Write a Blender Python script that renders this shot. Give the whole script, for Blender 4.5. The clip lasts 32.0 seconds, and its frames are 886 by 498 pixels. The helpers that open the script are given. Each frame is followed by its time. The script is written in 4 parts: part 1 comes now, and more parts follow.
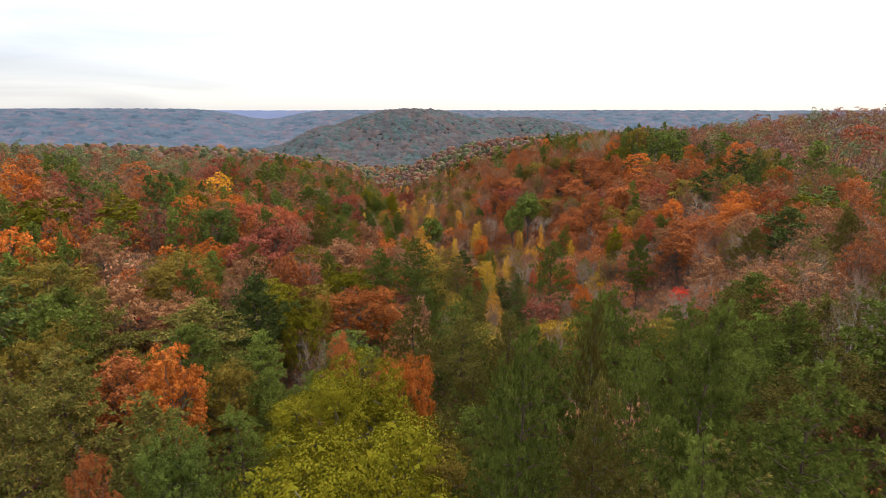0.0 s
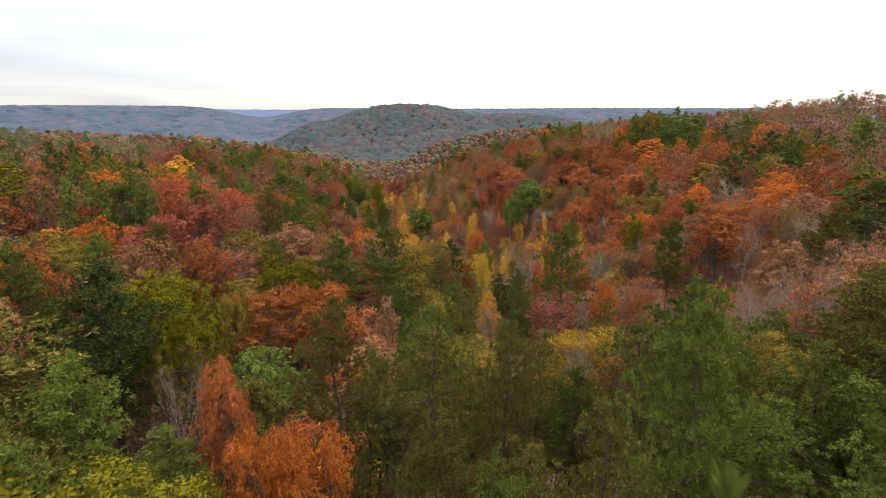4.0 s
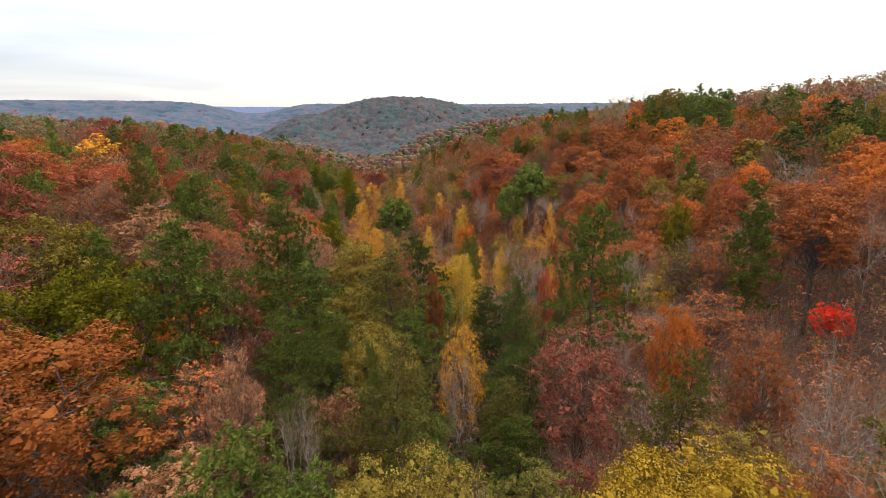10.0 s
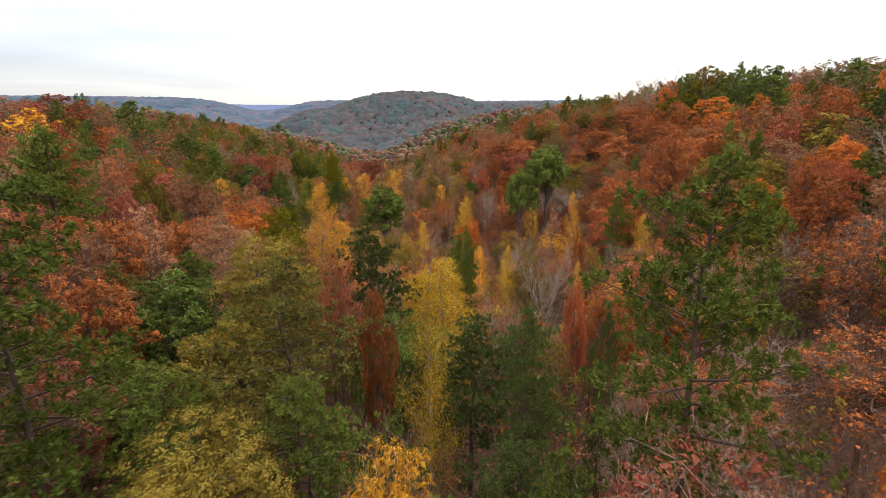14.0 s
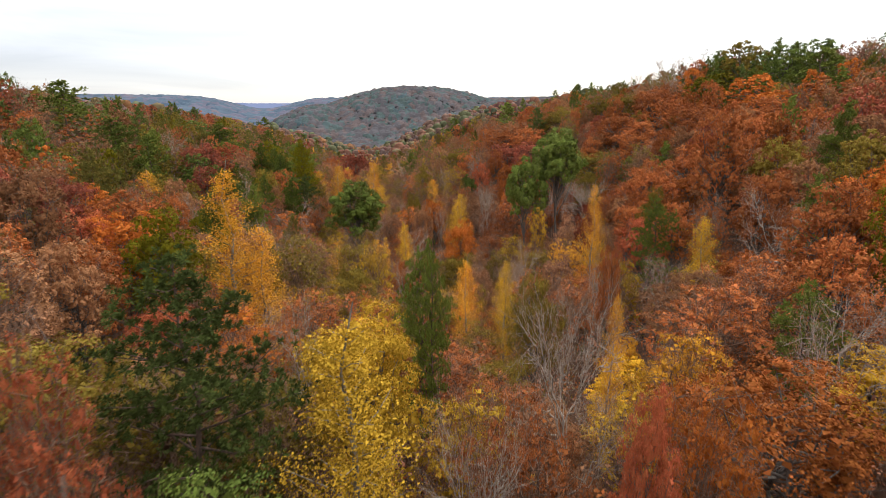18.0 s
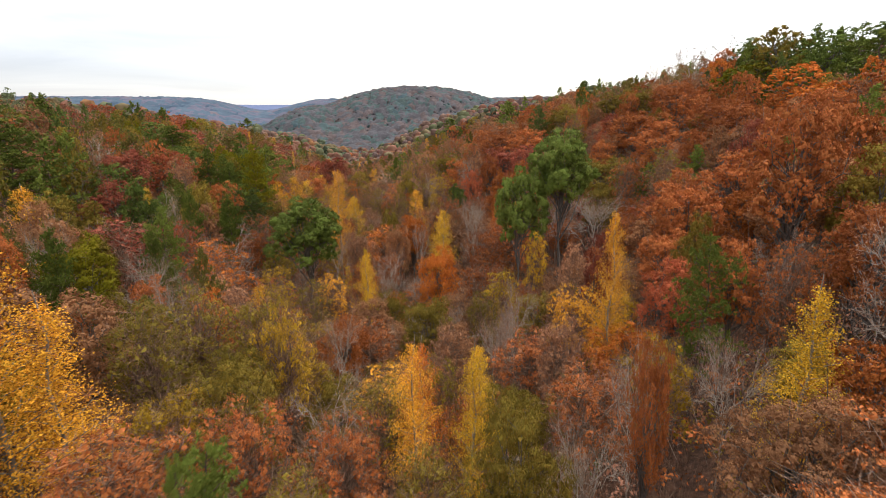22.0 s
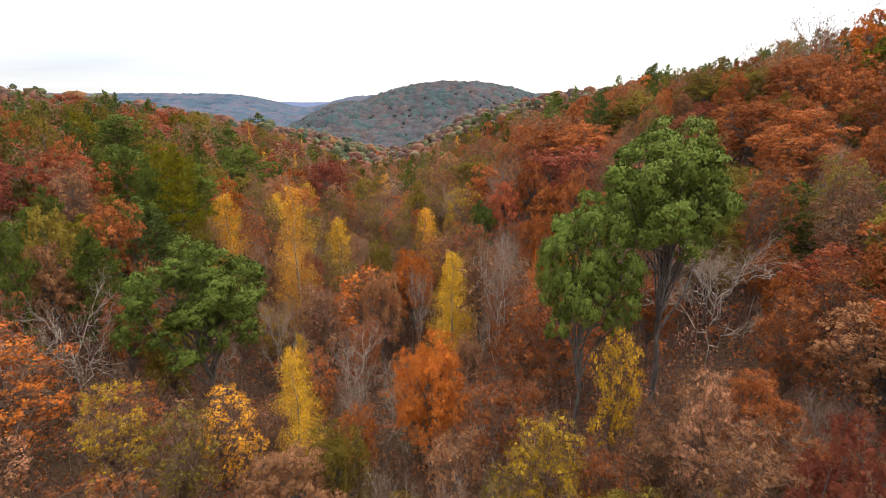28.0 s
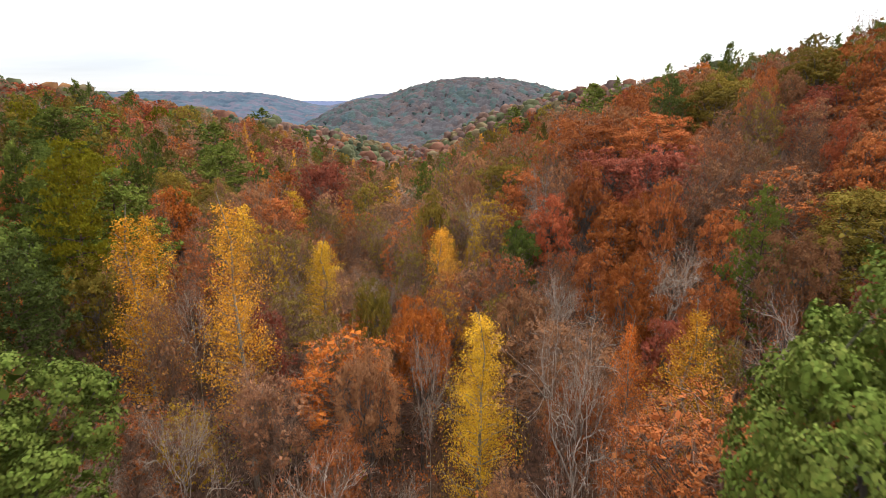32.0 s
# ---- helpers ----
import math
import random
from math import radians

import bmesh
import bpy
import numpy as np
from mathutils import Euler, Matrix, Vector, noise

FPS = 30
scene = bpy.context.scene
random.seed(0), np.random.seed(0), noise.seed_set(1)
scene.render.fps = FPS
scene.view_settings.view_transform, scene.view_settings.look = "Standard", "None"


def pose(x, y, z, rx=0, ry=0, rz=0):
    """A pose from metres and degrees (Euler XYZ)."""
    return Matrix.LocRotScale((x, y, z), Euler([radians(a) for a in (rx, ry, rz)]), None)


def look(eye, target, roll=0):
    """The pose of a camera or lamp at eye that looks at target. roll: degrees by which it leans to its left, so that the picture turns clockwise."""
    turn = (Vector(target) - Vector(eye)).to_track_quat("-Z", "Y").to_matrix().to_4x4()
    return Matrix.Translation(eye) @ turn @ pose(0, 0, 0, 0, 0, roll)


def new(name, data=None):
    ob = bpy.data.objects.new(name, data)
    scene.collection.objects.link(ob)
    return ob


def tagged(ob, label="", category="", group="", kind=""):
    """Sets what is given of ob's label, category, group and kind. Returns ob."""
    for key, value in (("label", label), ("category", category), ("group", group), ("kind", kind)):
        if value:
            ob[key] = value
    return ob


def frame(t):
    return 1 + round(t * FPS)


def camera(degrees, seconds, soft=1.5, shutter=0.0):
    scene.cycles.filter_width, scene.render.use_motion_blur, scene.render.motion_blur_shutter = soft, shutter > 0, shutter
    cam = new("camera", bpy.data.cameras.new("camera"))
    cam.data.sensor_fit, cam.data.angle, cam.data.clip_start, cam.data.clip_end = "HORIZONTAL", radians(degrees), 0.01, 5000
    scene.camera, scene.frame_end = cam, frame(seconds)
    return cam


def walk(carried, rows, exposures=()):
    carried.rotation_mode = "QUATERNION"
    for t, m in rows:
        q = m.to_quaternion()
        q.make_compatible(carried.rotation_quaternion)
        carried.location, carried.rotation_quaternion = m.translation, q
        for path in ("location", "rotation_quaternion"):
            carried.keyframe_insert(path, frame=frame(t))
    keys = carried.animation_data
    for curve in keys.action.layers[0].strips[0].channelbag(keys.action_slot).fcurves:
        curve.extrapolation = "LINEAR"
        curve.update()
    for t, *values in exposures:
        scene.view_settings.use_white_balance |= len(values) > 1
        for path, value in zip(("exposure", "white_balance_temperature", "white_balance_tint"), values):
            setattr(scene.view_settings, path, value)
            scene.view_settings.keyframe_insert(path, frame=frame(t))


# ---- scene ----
cam = camera(81.0, 32.0, soft=0.7, shutter=0.4)
METRES, EYE, TILT, LEAN, TURN = 200.0, 75.0, -15.0, 0.0, 0.0
ROWS = [
    (0.0, 0.0, 0.0, 0.0, -0.0, 0.0, 0.0),
    (0.5, 0.002, 0.015, -0.0016, -0.02, 0.02, -0.01),
    (1.0, 0.0039, 0.0303, -0.0034, -0.04, 0.04, -0.03),
    (1.5, 0.006, 0.0458, -0.0055, -0.07, 0.04, -0.04),
    (2.0, 0.008, 0.0616, -0.0076, -0.09, 0.05, -0.04),
    (2.5, 0.01, 0.0777, -0.0099, -0.11, 0.09, -0.07),
    (3.0, 0.012, 0.0935, -0.0114, -0.12, 0.12, -0.09),
    (3.5, 0.0138, 0.1091, -0.012, -0.16, 0.12, -0.09),
    (5.5, 0.0201, 0.1655, -0.0114, -0.22, 0.13, -0.0),
    (6.0, 0.0222, 0.1796, -0.0113, -0.21, 0.14, 0.02),
    (6.5, 0.0245, 0.1937, -0.0109, -0.2, 0.12, 0.02),
    (7.0, 0.0272, 0.2079, -0.0105, -0.17, 0.09, -0.01),
    (7.5, 0.0297, 0.2225, -0.0103, -0.21, 0.06, -0.01),
    (8.0, 0.0322, 0.2372, -0.0101, -0.24, 0.06, -0.0),
    (8.5, 0.0345, 0.2521, -0.01, -0.26, 0.02, -0.01),
    (9.0, 0.0367, 0.2673, -0.0105, -0.29, 0.01, 0.01),
    (9.5, 0.0391, 0.2829, -0.0112, -0.31, 0.02, 0.03),
    (10.0, 0.0416, 0.2988, -0.0117, -0.31, 0.01, 0.04),
    (10.5, 0.0438, 0.3143, -0.0118, -0.32, -0.02, 0.01),
    (11.0, 0.0459, 0.3306, -0.0116, -0.34, -0.03, 0.02),
    (11.5, 0.048, 0.3468, -0.0113, -0.37, -0.07, -0.0),
    (12.0, 0.0503, 0.3633, -0.0115, -0.37, -0.06, -0.0),
    (12.5, 0.0528, 0.3796, -0.0116, -0.39, -0.06, -0.04),
    (13.0, 0.0556, 0.396, -0.0116, -0.24, -0.04, -0.07),
    (13.5, 0.0584, 0.4124, -0.0114, 0.41, -0.02, -0.26),
    (14.0, 0.0611, 0.4288, -0.0112, 1.07, -0.04, -0.43),
    (14.5, 0.0637, 0.4455, -0.011, 1.6, -0.07, -0.6),
    (16.5, 0.072, 0.5058, -0.0081, 1.83, -0.17, -0.33),
    (17.0, 0.0742, 0.521, -0.0062, 1.79, -0.2, -0.34),
    (17.5, 0.0763, 0.536, -0.0039, 1.76, -0.2, -0.37),
    (18.0, 0.0784, 0.5509, -0.0011, 1.71, -0.19, -0.33),
    (18.5, 0.0805, 0.5656, 0.002, 1.64, -0.15, -0.3),
    (19.0, 0.0827, 0.58, 0.0053, 1.6, -0.13, -0.26),
    (19.5, 0.0852, 0.594, 0.0089, 1.58, -0.14, -0.21),
    (20.0, 0.0882, 0.608, 0.0121, 1.6, -0.13, -0.18),
    (20.5, 0.0913, 0.6219, 0.0156, 1.59, -0.12, -0.09),
    (21.0, 0.0945, 0.6356, 0.019, 1.55, -0.13, -0.04),
    (21.5, 0.0978, 0.6493, 0.0221, 1.79, -0.1, -0.1),
    (22.0, 0.1011, 0.6633, 0.0252, 2.34, -0.09, -0.21),
    (22.5, 0.1043, 0.6776, 0.0284, 2.39, -0.08, -0.2),
    (23.0, 0.107, 0.692, 0.0313, 2.51, -0.08, -0.21),
    (23.5, 0.1092, 0.7068, 0.0347, 2.97, -0.13, -0.31),
    (24.0, 0.1108, 0.7222, 0.038, 3.74, -0.14, -0.5),
    (24.5, 0.1119, 0.738, 0.0415, 4.84, -0.19, -0.76),
    (25.0, 0.1125, 0.7542, 0.0451, 5.91, -0.24, -1.06),
    (25.5, 0.1126, 0.7704, 0.0487, 6.44, -0.28, -1.21),
    (27.5, 0.1121, 0.8372, 0.0619, 6.75, -0.36, -1.4),
    (28.0, 0.1117, 0.8534, 0.065, 6.77, -0.38, -1.39),
    (28.5, 0.1111, 0.8696, 0.0681, 7.08, -0.39, -1.47),
    (29.0, 0.1099, 0.8855, 0.0712, 7.64, -0.43, -1.66),
    (29.5, 0.1082, 0.9015, 0.0742, 8.15, -0.49, -1.79),
    (30.0, 0.106, 0.9174, 0.0772, 8.53, -0.54, -1.92),
    (30.5, 0.1035, 0.9331, 0.08, 8.85, -0.54, -2.01),
    (31.0, 0.1004, 0.9486, 0.0831, 8.97, -0.56, -2.03),
    (31.5, 0.0974, 0.964, 0.0859, 8.94, -0.57, -2.02),
    (32.0, 0.0945, 0.9791, 0.0884, 8.95, -0.52, -1.99),
]
walk(cam, [(t, pose(0, 0, EYE, TILT, LEAN, TURN) @ pose(METRES * x, METRES * y, METRES * z, 90 + pitch, roll, yaw)) for t, x, y, z, yaw, pitch, roll in ROWS], [(0.0, 0.0), (18.0, 0.0), (27.0, 0.12), (32.0, 0.16)])

# ---- world, sun, exposure ----
SUN_ELEV, SUN_AZ = 52.0, 35.0
scene.view_settings.exposure = 0.0


def link(tree, a, b):
    tree.links.new(a, b)


def overcast_world():
    w = bpy.data.worlds.new("overcast_sky")
    scene.world = w
    w.use_nodes = True
    t = w.node_tree
    n = t.nodes
    n.clear()
    out = n.new("ShaderNodeOutputWorld")
    sky = n.new("ShaderNodeTexSky")
    sky.sky_type, sky.sun_disc = "NISHITA", False
    sky.sun_elevation, sky.sun_rotation = radians(SUN_ELEV), radians(SUN_AZ)
    co = n.new("ShaderNodeTexCoord")
    mp = n.new("ShaderNodeMapping")
    mp.inputs["Scale"].default_value = (1.1, 1.1, 7.5)
    mp.inputs["Location"].default_value = (0.35, 0.2, 0.1)
    link(t, co.outputs["Generated"], mp.inputs[0])
    nz = n.new("ShaderNodeTexNoise")
    nz.inputs["Scale"].default_value, nz.inputs["Detail"].default_value = 1.7, 5.0
    nz.inputs["Roughness"].default_value, nz.inputs["Distortion"].default_value = 0.55, 0.6
    link(t, mp.outputs[0], nz.inputs["Vector"])
    # the cloud deck is thinner and bluer to the west, thicker and whiter to the east
    sep = n.new("ShaderNodeSeparateXYZ")
    link(t, co.outputs["Generated"], sep.inputs[0])
    lean = n.new("ShaderNodeMapRange")
    lean.inputs["From Min"].default_value, lean.inputs["From Max"].default_value = -0.65, 0.15
    lean.inputs["To Min"].default_value, lean.inputs["To Max"].default_value = 0.16, -0.12
    link(t, sep.outputs["X"], lean.inputs["Value"])
    add = n.new("ShaderNodeMath")
    link(t, nz.outputs["Fac"], add.inputs[0])
    link(t, lean.outputs[0], add.inputs[1])
    up = n.new("ShaderNodeMapRange")
    up.inputs["From Min"].default_value, up.inputs["From Max"].default_value = 0.02, 0.22
    up.inputs["To Min"].default_value, up.inputs["To Max"].default_value = -0.12, 0.05
    link(t, sep.outputs["Z"], up.inputs["Value"])
    add2 = n.new("ShaderNodeMath")
    link(t, add.outputs[0], add2.inputs[0])
    link(t, up.outputs[0], add2.inputs[1])
    ramp = n.new("ShaderNodeValToRGB")
    e = ramp.color_ramp.elements
    e[0].position, e[0].color = 0.43, (1.0, 0.985, 0.985, 1)
    e[1].position, e[1].color = 0.80, (0.62, 0.625, 0.69, 1)
    m = e.new(0.56)
    m.color = (0.80, 0.795, 0.84, 1)
    link(t, add2.outputs[0], ramp.inputs[0])
    b1, b2 = n.new("ShaderNodeBackground"), n.new("ShaderNodeBackground")
    link(t, sky.outputs[0], b1.inputs["Color"])
    b1.inputs["Strength"].default_value = 0.05
    link(t, ramp.outputs[0], b2.inputs["Color"])
    bright = n.new("ShaderNodeMapRange")
    bright.inputs["From Min"].default_value, bright.inputs["From Max"].default_value = 0.0, 1.0
    bright.inputs["To Min"].default_value, bright.inputs["To Max"].default_value = 0.735, 3.75
    link(t, sep.outputs["Z"], bright.inputs["Value"])
    link(t, bright.outputs[0], b2.inputs["Strength"])
    mix = n.new("ShaderNodeAddShader")
    link(t, b1.outputs[0], mix.inputs[0])
    link(t, b2.outputs[0], mix.inputs[1])
    link(t, mix.outputs[0], out.inputs["Surface"])


overcast_world()
sun = new("sun", bpy.data.lights.new("sun", "SUN"))
sun.data.energy, sun.data.angle, sun.data.color = 1.5, radians(40), (1.0, 0.96, 0.90)
sun.matrix_world = look((0, 0, 300), (-300 * math.sin(radians(SUN_AZ)) / math.tan(radians(SUN_ELEV)), -300 * math.cos(radians(SUN_AZ)) / math.tan(radians(SUN_ELEV)), 0))

# ---- materials ----


def base_material(name, rough=0.8):
    m = bpy.data.materials.new(name)
    m.use_nodes = True
    t = m.node_tree
    p = t.nodes["Principled BSDF"]
    p.inputs["Roughness"].default_value = rough
    p.inputs["Specular IOR Level"].default_value = 0.25
    return m, t, p


def ramp_node(t, fac, stops):
    r = t.nodes.new("ShaderNodeValToRGB")
    e = r.color_ramp.elements
    e[0].position, e[0].color = stops[0][0], (*stops[0][1], 1)
    e[1].position, e[1].color = stops[-1][0], (*stops[-1][1], 1)
    for p, c in stops[1:-1]:
        k = e.new(p)
        k.color = (*c, 1)
    link(t, fac, r.inputs[0])
    return r


def leaf_material(name, colour, second, spread=0.5, through_light=0.12, gloss=0.02, each=0.30, sprig=1.9):
    """Leaves: each clump differs, each tree differs, with patches of a second colour through the crown."""
    m, t, p = base_material(name, 0.7)
    p.inputs["Specular IOR Level"].default_value = gloss
    n = t.nodes
    geo, info, co = n.new("ShaderNodeNewGeometry"), n.new("ShaderNodeObjectInfo"), n.new("ShaderNodeTexCoord")
    nz = n.new("ShaderNodeTexNoise")
    nz.inputs["Scale"].default_value, nz.inputs["Detail"].default_value = 0.42, 2.0
    link(t, co.outputs["Object"], nz.inputs["Vector"])
    add = n.new("ShaderNodeMath")
    add.operation = "MULTIPLY_ADD"
    add.inputs[1].default_value = each
    link(t, geo.outputs["Random Per Island"], add.inputs[0])
    # sprigs of leaves that turned earlier or later than their neighbours
    fine = n.new("ShaderNodeTexNoise")
    fine.inputs["Scale"].default_value, fine.inputs["Detail"].default_value = sprig, 1.0
    link(t, co.outputs["Object"], fine.inputs["Vector"])
    mid = n.new("ShaderNodeMath")
    mid.operation = "MULTIPLY_ADD"
    mid.inputs[1].default_value = 0.75
    link(t, fine.outputs["Fac"], mid.inputs[0])
    low = n.new("ShaderNodeMath")
    low.operation = "SUBTRACT"
    low.inputs[1].default_value = 0.375 - (0.42 - each) * 0.5 + 0.02
    link(t, nz.outputs["Fac"], low.inputs[0])
    link(t, low.outputs[0], mid.inputs[2])
    link(t, mid.outputs[0], add.inputs[2])
    off = n.new("ShaderNodeMath")
    off.operation = "MULTIPLY_ADD"
    off.inputs[1].default_value = 0.24
    link(t, info.outputs["Random"], off.inputs[0])
    link(t, add.outputs[0], off.inputs[2])
    dark = tuple(c * (1 - 0.55 * spread) for c in colour)
    light = tuple(min(1, c * (1 + 0.7 * spread)) for c in colour)
    ramp = ramp_node(t, off.outputs[0], [(0.40, dark), (0.70, colour), (0.92, second), (1.0, light)])
    hsv = n.new("ShaderNodeHueSaturation")
    link(t, ramp.outputs[0], hsv.inputs["Color"])
    val = n.new("ShaderNodeMapRange")
    val.inputs["To Min"].default_value, val.inputs["To Max"].default_value = 0.82, 1.16
    link(t, info.outputs["Random"], val.inputs["Value"])
    link(t, val.outputs[0], hsv.inputs["Value"])
    link(t, hsv.outputs[0], p.inputs["Base Color"])
    tr = n.new("ShaderNodeBsdfTranslucent")
    link(t, hsv.outputs[0], tr.inputs["Color"])
    mix = n.new("ShaderNodeMixShader")
    mix.inputs[0].default_value = through_light
    link(t, p.outputs[0], mix.inputs[1])
    link(t, tr.outputs[0], mix.inputs[2])
    link(t, mix.outputs[0], n["Material Output"].inputs["Surface"])
    return m


def bark_material(name, dark, light, scale=3.0):
    m, t, p = base_material(name, 0.9)
    n = t.nodes
    co, mp, nz = n.new("ShaderNodeTexCoord"), n.new("ShaderNodeMapping"), n.new("ShaderNodeTexNoise")
    mp.inputs["Scale"].default_value = (scale, scale, scale * 0.25)
    link(t, co.outputs["Object"], mp.inputs[0])
    nz.inputs["Scale"].default_value, nz.inputs["Detail"].default_value = 1.6, 5.0
    link(t, mp.outputs[0], nz.inputs["Vector"])
    r = ramp_node(t, nz.outputs["Fac"], [(0.32, dark), (0.68, light)])
    link(t, r.outputs[0], p.inputs["Base Color"])
    bump = n.new("ShaderNodeBump")
    bump.inputs["Strength"].default_value, bump.inputs["Distance"].default_value = 0.6, 0.05
    link(t, nz.outputs["Fac"], bump.inputs["Height"])
    link(t, bump.outputs[0], p.inputs["Normal"])
    return m


def litter_material():
    m, t, p = base_material("leaf_litter", 0.95)
    n = t.nodes
    co = n.new("ShaderNodeTexCoord")
    big, fine = n.new("ShaderNodeTexNoise"), n.new("ShaderNodeTexNoise")
    big.inputs["Scale"].default_value, big.inputs["Detail"].default_value = 0.06, 4.0
    fine.inputs["Scale"].default_value, fine.inputs["Detail"].default_value = 2.2, 6.0
    link(t, co.outputs["Object"], big.inputs["Vector"])
    link(t, co.outputs["Object"], fine.inputs["Vector"])
    a = ramp_node(t, big.outputs["Fac"], [(0.35, (0.075, 0.045, 0.030)), (0.55, (0.12, 0.062, 0.038)), (0.72, (0.075, 0.062, 0.032))])
    b = ramp_node(t, fine.outputs["Fac"], [(0.3, (0.4, 0.38, 0.36)), (0.7, (1.35, 1.25, 1.15))])
    mul = n.new("ShaderNodeMix")
    mul.data_type, mul.blend_type = "RGBA", "MULTIPLY"
    mul.inputs["Factor"].default_value = 1.0
    link(t, a.outputs[0], mul.inputs["A"])
    link(t, b.outputs[0], mul.inputs["B"])
    link(t, mul.outputs["Result"], p.inputs["Base Color"])
    bump = n.new("ShaderNodeBump")
    bump.inputs["Strength"].default_value, bump.inputs["Distance"].default_value = 0.8, 0.2
    link(t, fine.outputs["Fac"], bump.inputs["Height"])
    link(t, bump.outputs[0], p.inputs["Normal"])
    return m


LEAF = {
    "pine": leaf_material("pine_needles", (0.082, 0.104, 0.018), (0.130, 0.142, 0.026), 0.7, 0.08),
    "pine_dark": leaf_material("dark_pine_needles", (0.060, 0.078, 0.020), (0.084, 0.104, 0.024), 0.7, 0.08),
    "pine_olive": leaf_material("olive_pine_needles", (0.128, 0.096, 0.022), (0.088, 0.102, 0.022), 0.6, 0.10),
    "green": leaf_material("green_leaves", (0.068, 0.094, 0.015), (0.117, 0.139, 0.026), 0.8, 0.08, 0.06),
    "bright_green": leaf_material("bright_green_leaves", (0.065, 0.089, 0.014), (0.157, 0.179, 0.034), 0.9, 0.08, 0.08),
    "olive": leaf_material("olive_leaves", (0.155, 0.117, 0.020), (0.209, 0.131, 0.022), 0.6),
    "yellow_green": leaf_material("yellow_green_leaves", (0.100, 0.092, 0.006), (0.151, 0.119, 0.008), 0.5),
    "mustard": leaf_material("mustard_leaves", (0.315, 0.190, 0.018), (0.370, 0.215, 0.022), 0.5),
    "yellow": leaf_material("yellow_leaves", (0.470, 0.255, 0.020), (0.540, 0.330, 0.026), 0.6),
    "gold": leaf_material("golden_orange_leaves", (0.520, 0.235, 0.023), (0.588, 0.304, 0.029), 0.6),
    "orange": leaf_material("orange_leaves", (0.385, 0.105, 0.020), (0.440, 0.150, 0.026), 0.6),
    "copper": leaf_material("copper_leaves", (0.202, 0.058, 0.015), (0.249, 0.084, 0.019), 0.6),
    "rust": leaf_material("rust_leaves", (0.285, 0.086, 0.027), (0.330, 0.118, 0.034), 0.7),
    "red": leaf_material("red_leaves", (0.290, 0.072, 0.032), (0.325, 0.100, 0.038), 0.6),
    "crimson": leaf_material("crimson_leaves", (0.238, 0.064, 0.038), (0.275, 0.088, 0.048), 0.6),
    "scarlet": leaf_material("scarlet_leaves", (0.800, 0.045, 0.020), (0.850, 0.080, 0.025), 0.4),
    "maroon": leaf_material("dark_maroon_leaves", (0.215, 0.058, 0.034), (0.260, 0.080, 0.040), 0.7),
    "brown": leaf_material("brown_leaves", (0.250, 0.118, 0.054), (0.292, 0.136, 0.060), 0.5),
    "tan": leaf_material("pale_tan_leaves", (0.320, 0.152, 0.078), (0.395, 0.190, 0.095), 0.7),
    "twig": leaf_material("bare_twigs", (0.290, 0.128, 0.076), (0.360, 0.172, 0.108), 0.6, 0.0),
}
# aerial haze is mixed into these base colours, bluer than the near leaves
FAR_HAZE = {
    "green": leaf_material("hazed_green_hill_woods", (0.030, 0.043, 0.043), (0.038, 0.051, 0.045), 0.6, 0.0, 0.02, 0.25, 0.05),
    "pine": leaf_material("hazed_pine_hill_woods", (0.027, 0.041, 0.045), (0.034, 0.048, 0.048), 0.6, 0.0, 0.02, 0.25, 0.05),
    "rust": leaf_material("hazed_rust_hill_woods", (0.051, 0.040, 0.039), (0.061, 0.046, 0.042), 0.6, 0.0, 0.02, 0.25, 0.05),
    "brown": leaf_material("hazed_brown_hill_woods", (0.042, 0.040, 0.042), (0.049, 0.045, 0.047), 0.6, 0.0, 0.02, 0.25, 0.05),
    "olive": leaf_material("hazed_olive_hill_woods", (0.044, 0.048, 0.046), (0.053, 0.054, 0.049), 0.6, 0.0, 0.02, 0.25, 0.05),
    # rim and farthest ridge: stronger blue haze put into the leaf colour
    "blue": leaf_material("farthest_haze_blue_woods", (0.082, 0.102, 0.170), (0.086, 0.106, 0.171), 0.2, 0.0),
    "haze_blue_green": leaf_material("rim_haze_blue_green_woods", (0.069, 0.097, 0.126), (0.079, 0.108, 0.130), 0.4, 0.0, 0.02, 0.25, 0.03),
    "haze_violet": leaf_material("rim_haze_violet_woods", (0.101, 0.100, 0.130), (0.111, 0.109, 0.136), 0.4, 0.0, 0.02, 0.25, 0.03),
    "hazed_rim_pine": leaf_material("rim_hazed_pine_woods", (0.051, 0.077, 0.106), (0.058, 0.084, 0.112), 0.4, 0.0, 0.02, 0.25, 0.03),
    "hazed_rim_rust": leaf_material("rim_hazed_rust_woods", (0.125, 0.104, 0.115), (0.137, 0.113, 0.120), 0.4, 0.0, 0.02, 0.25, 0.03),
}
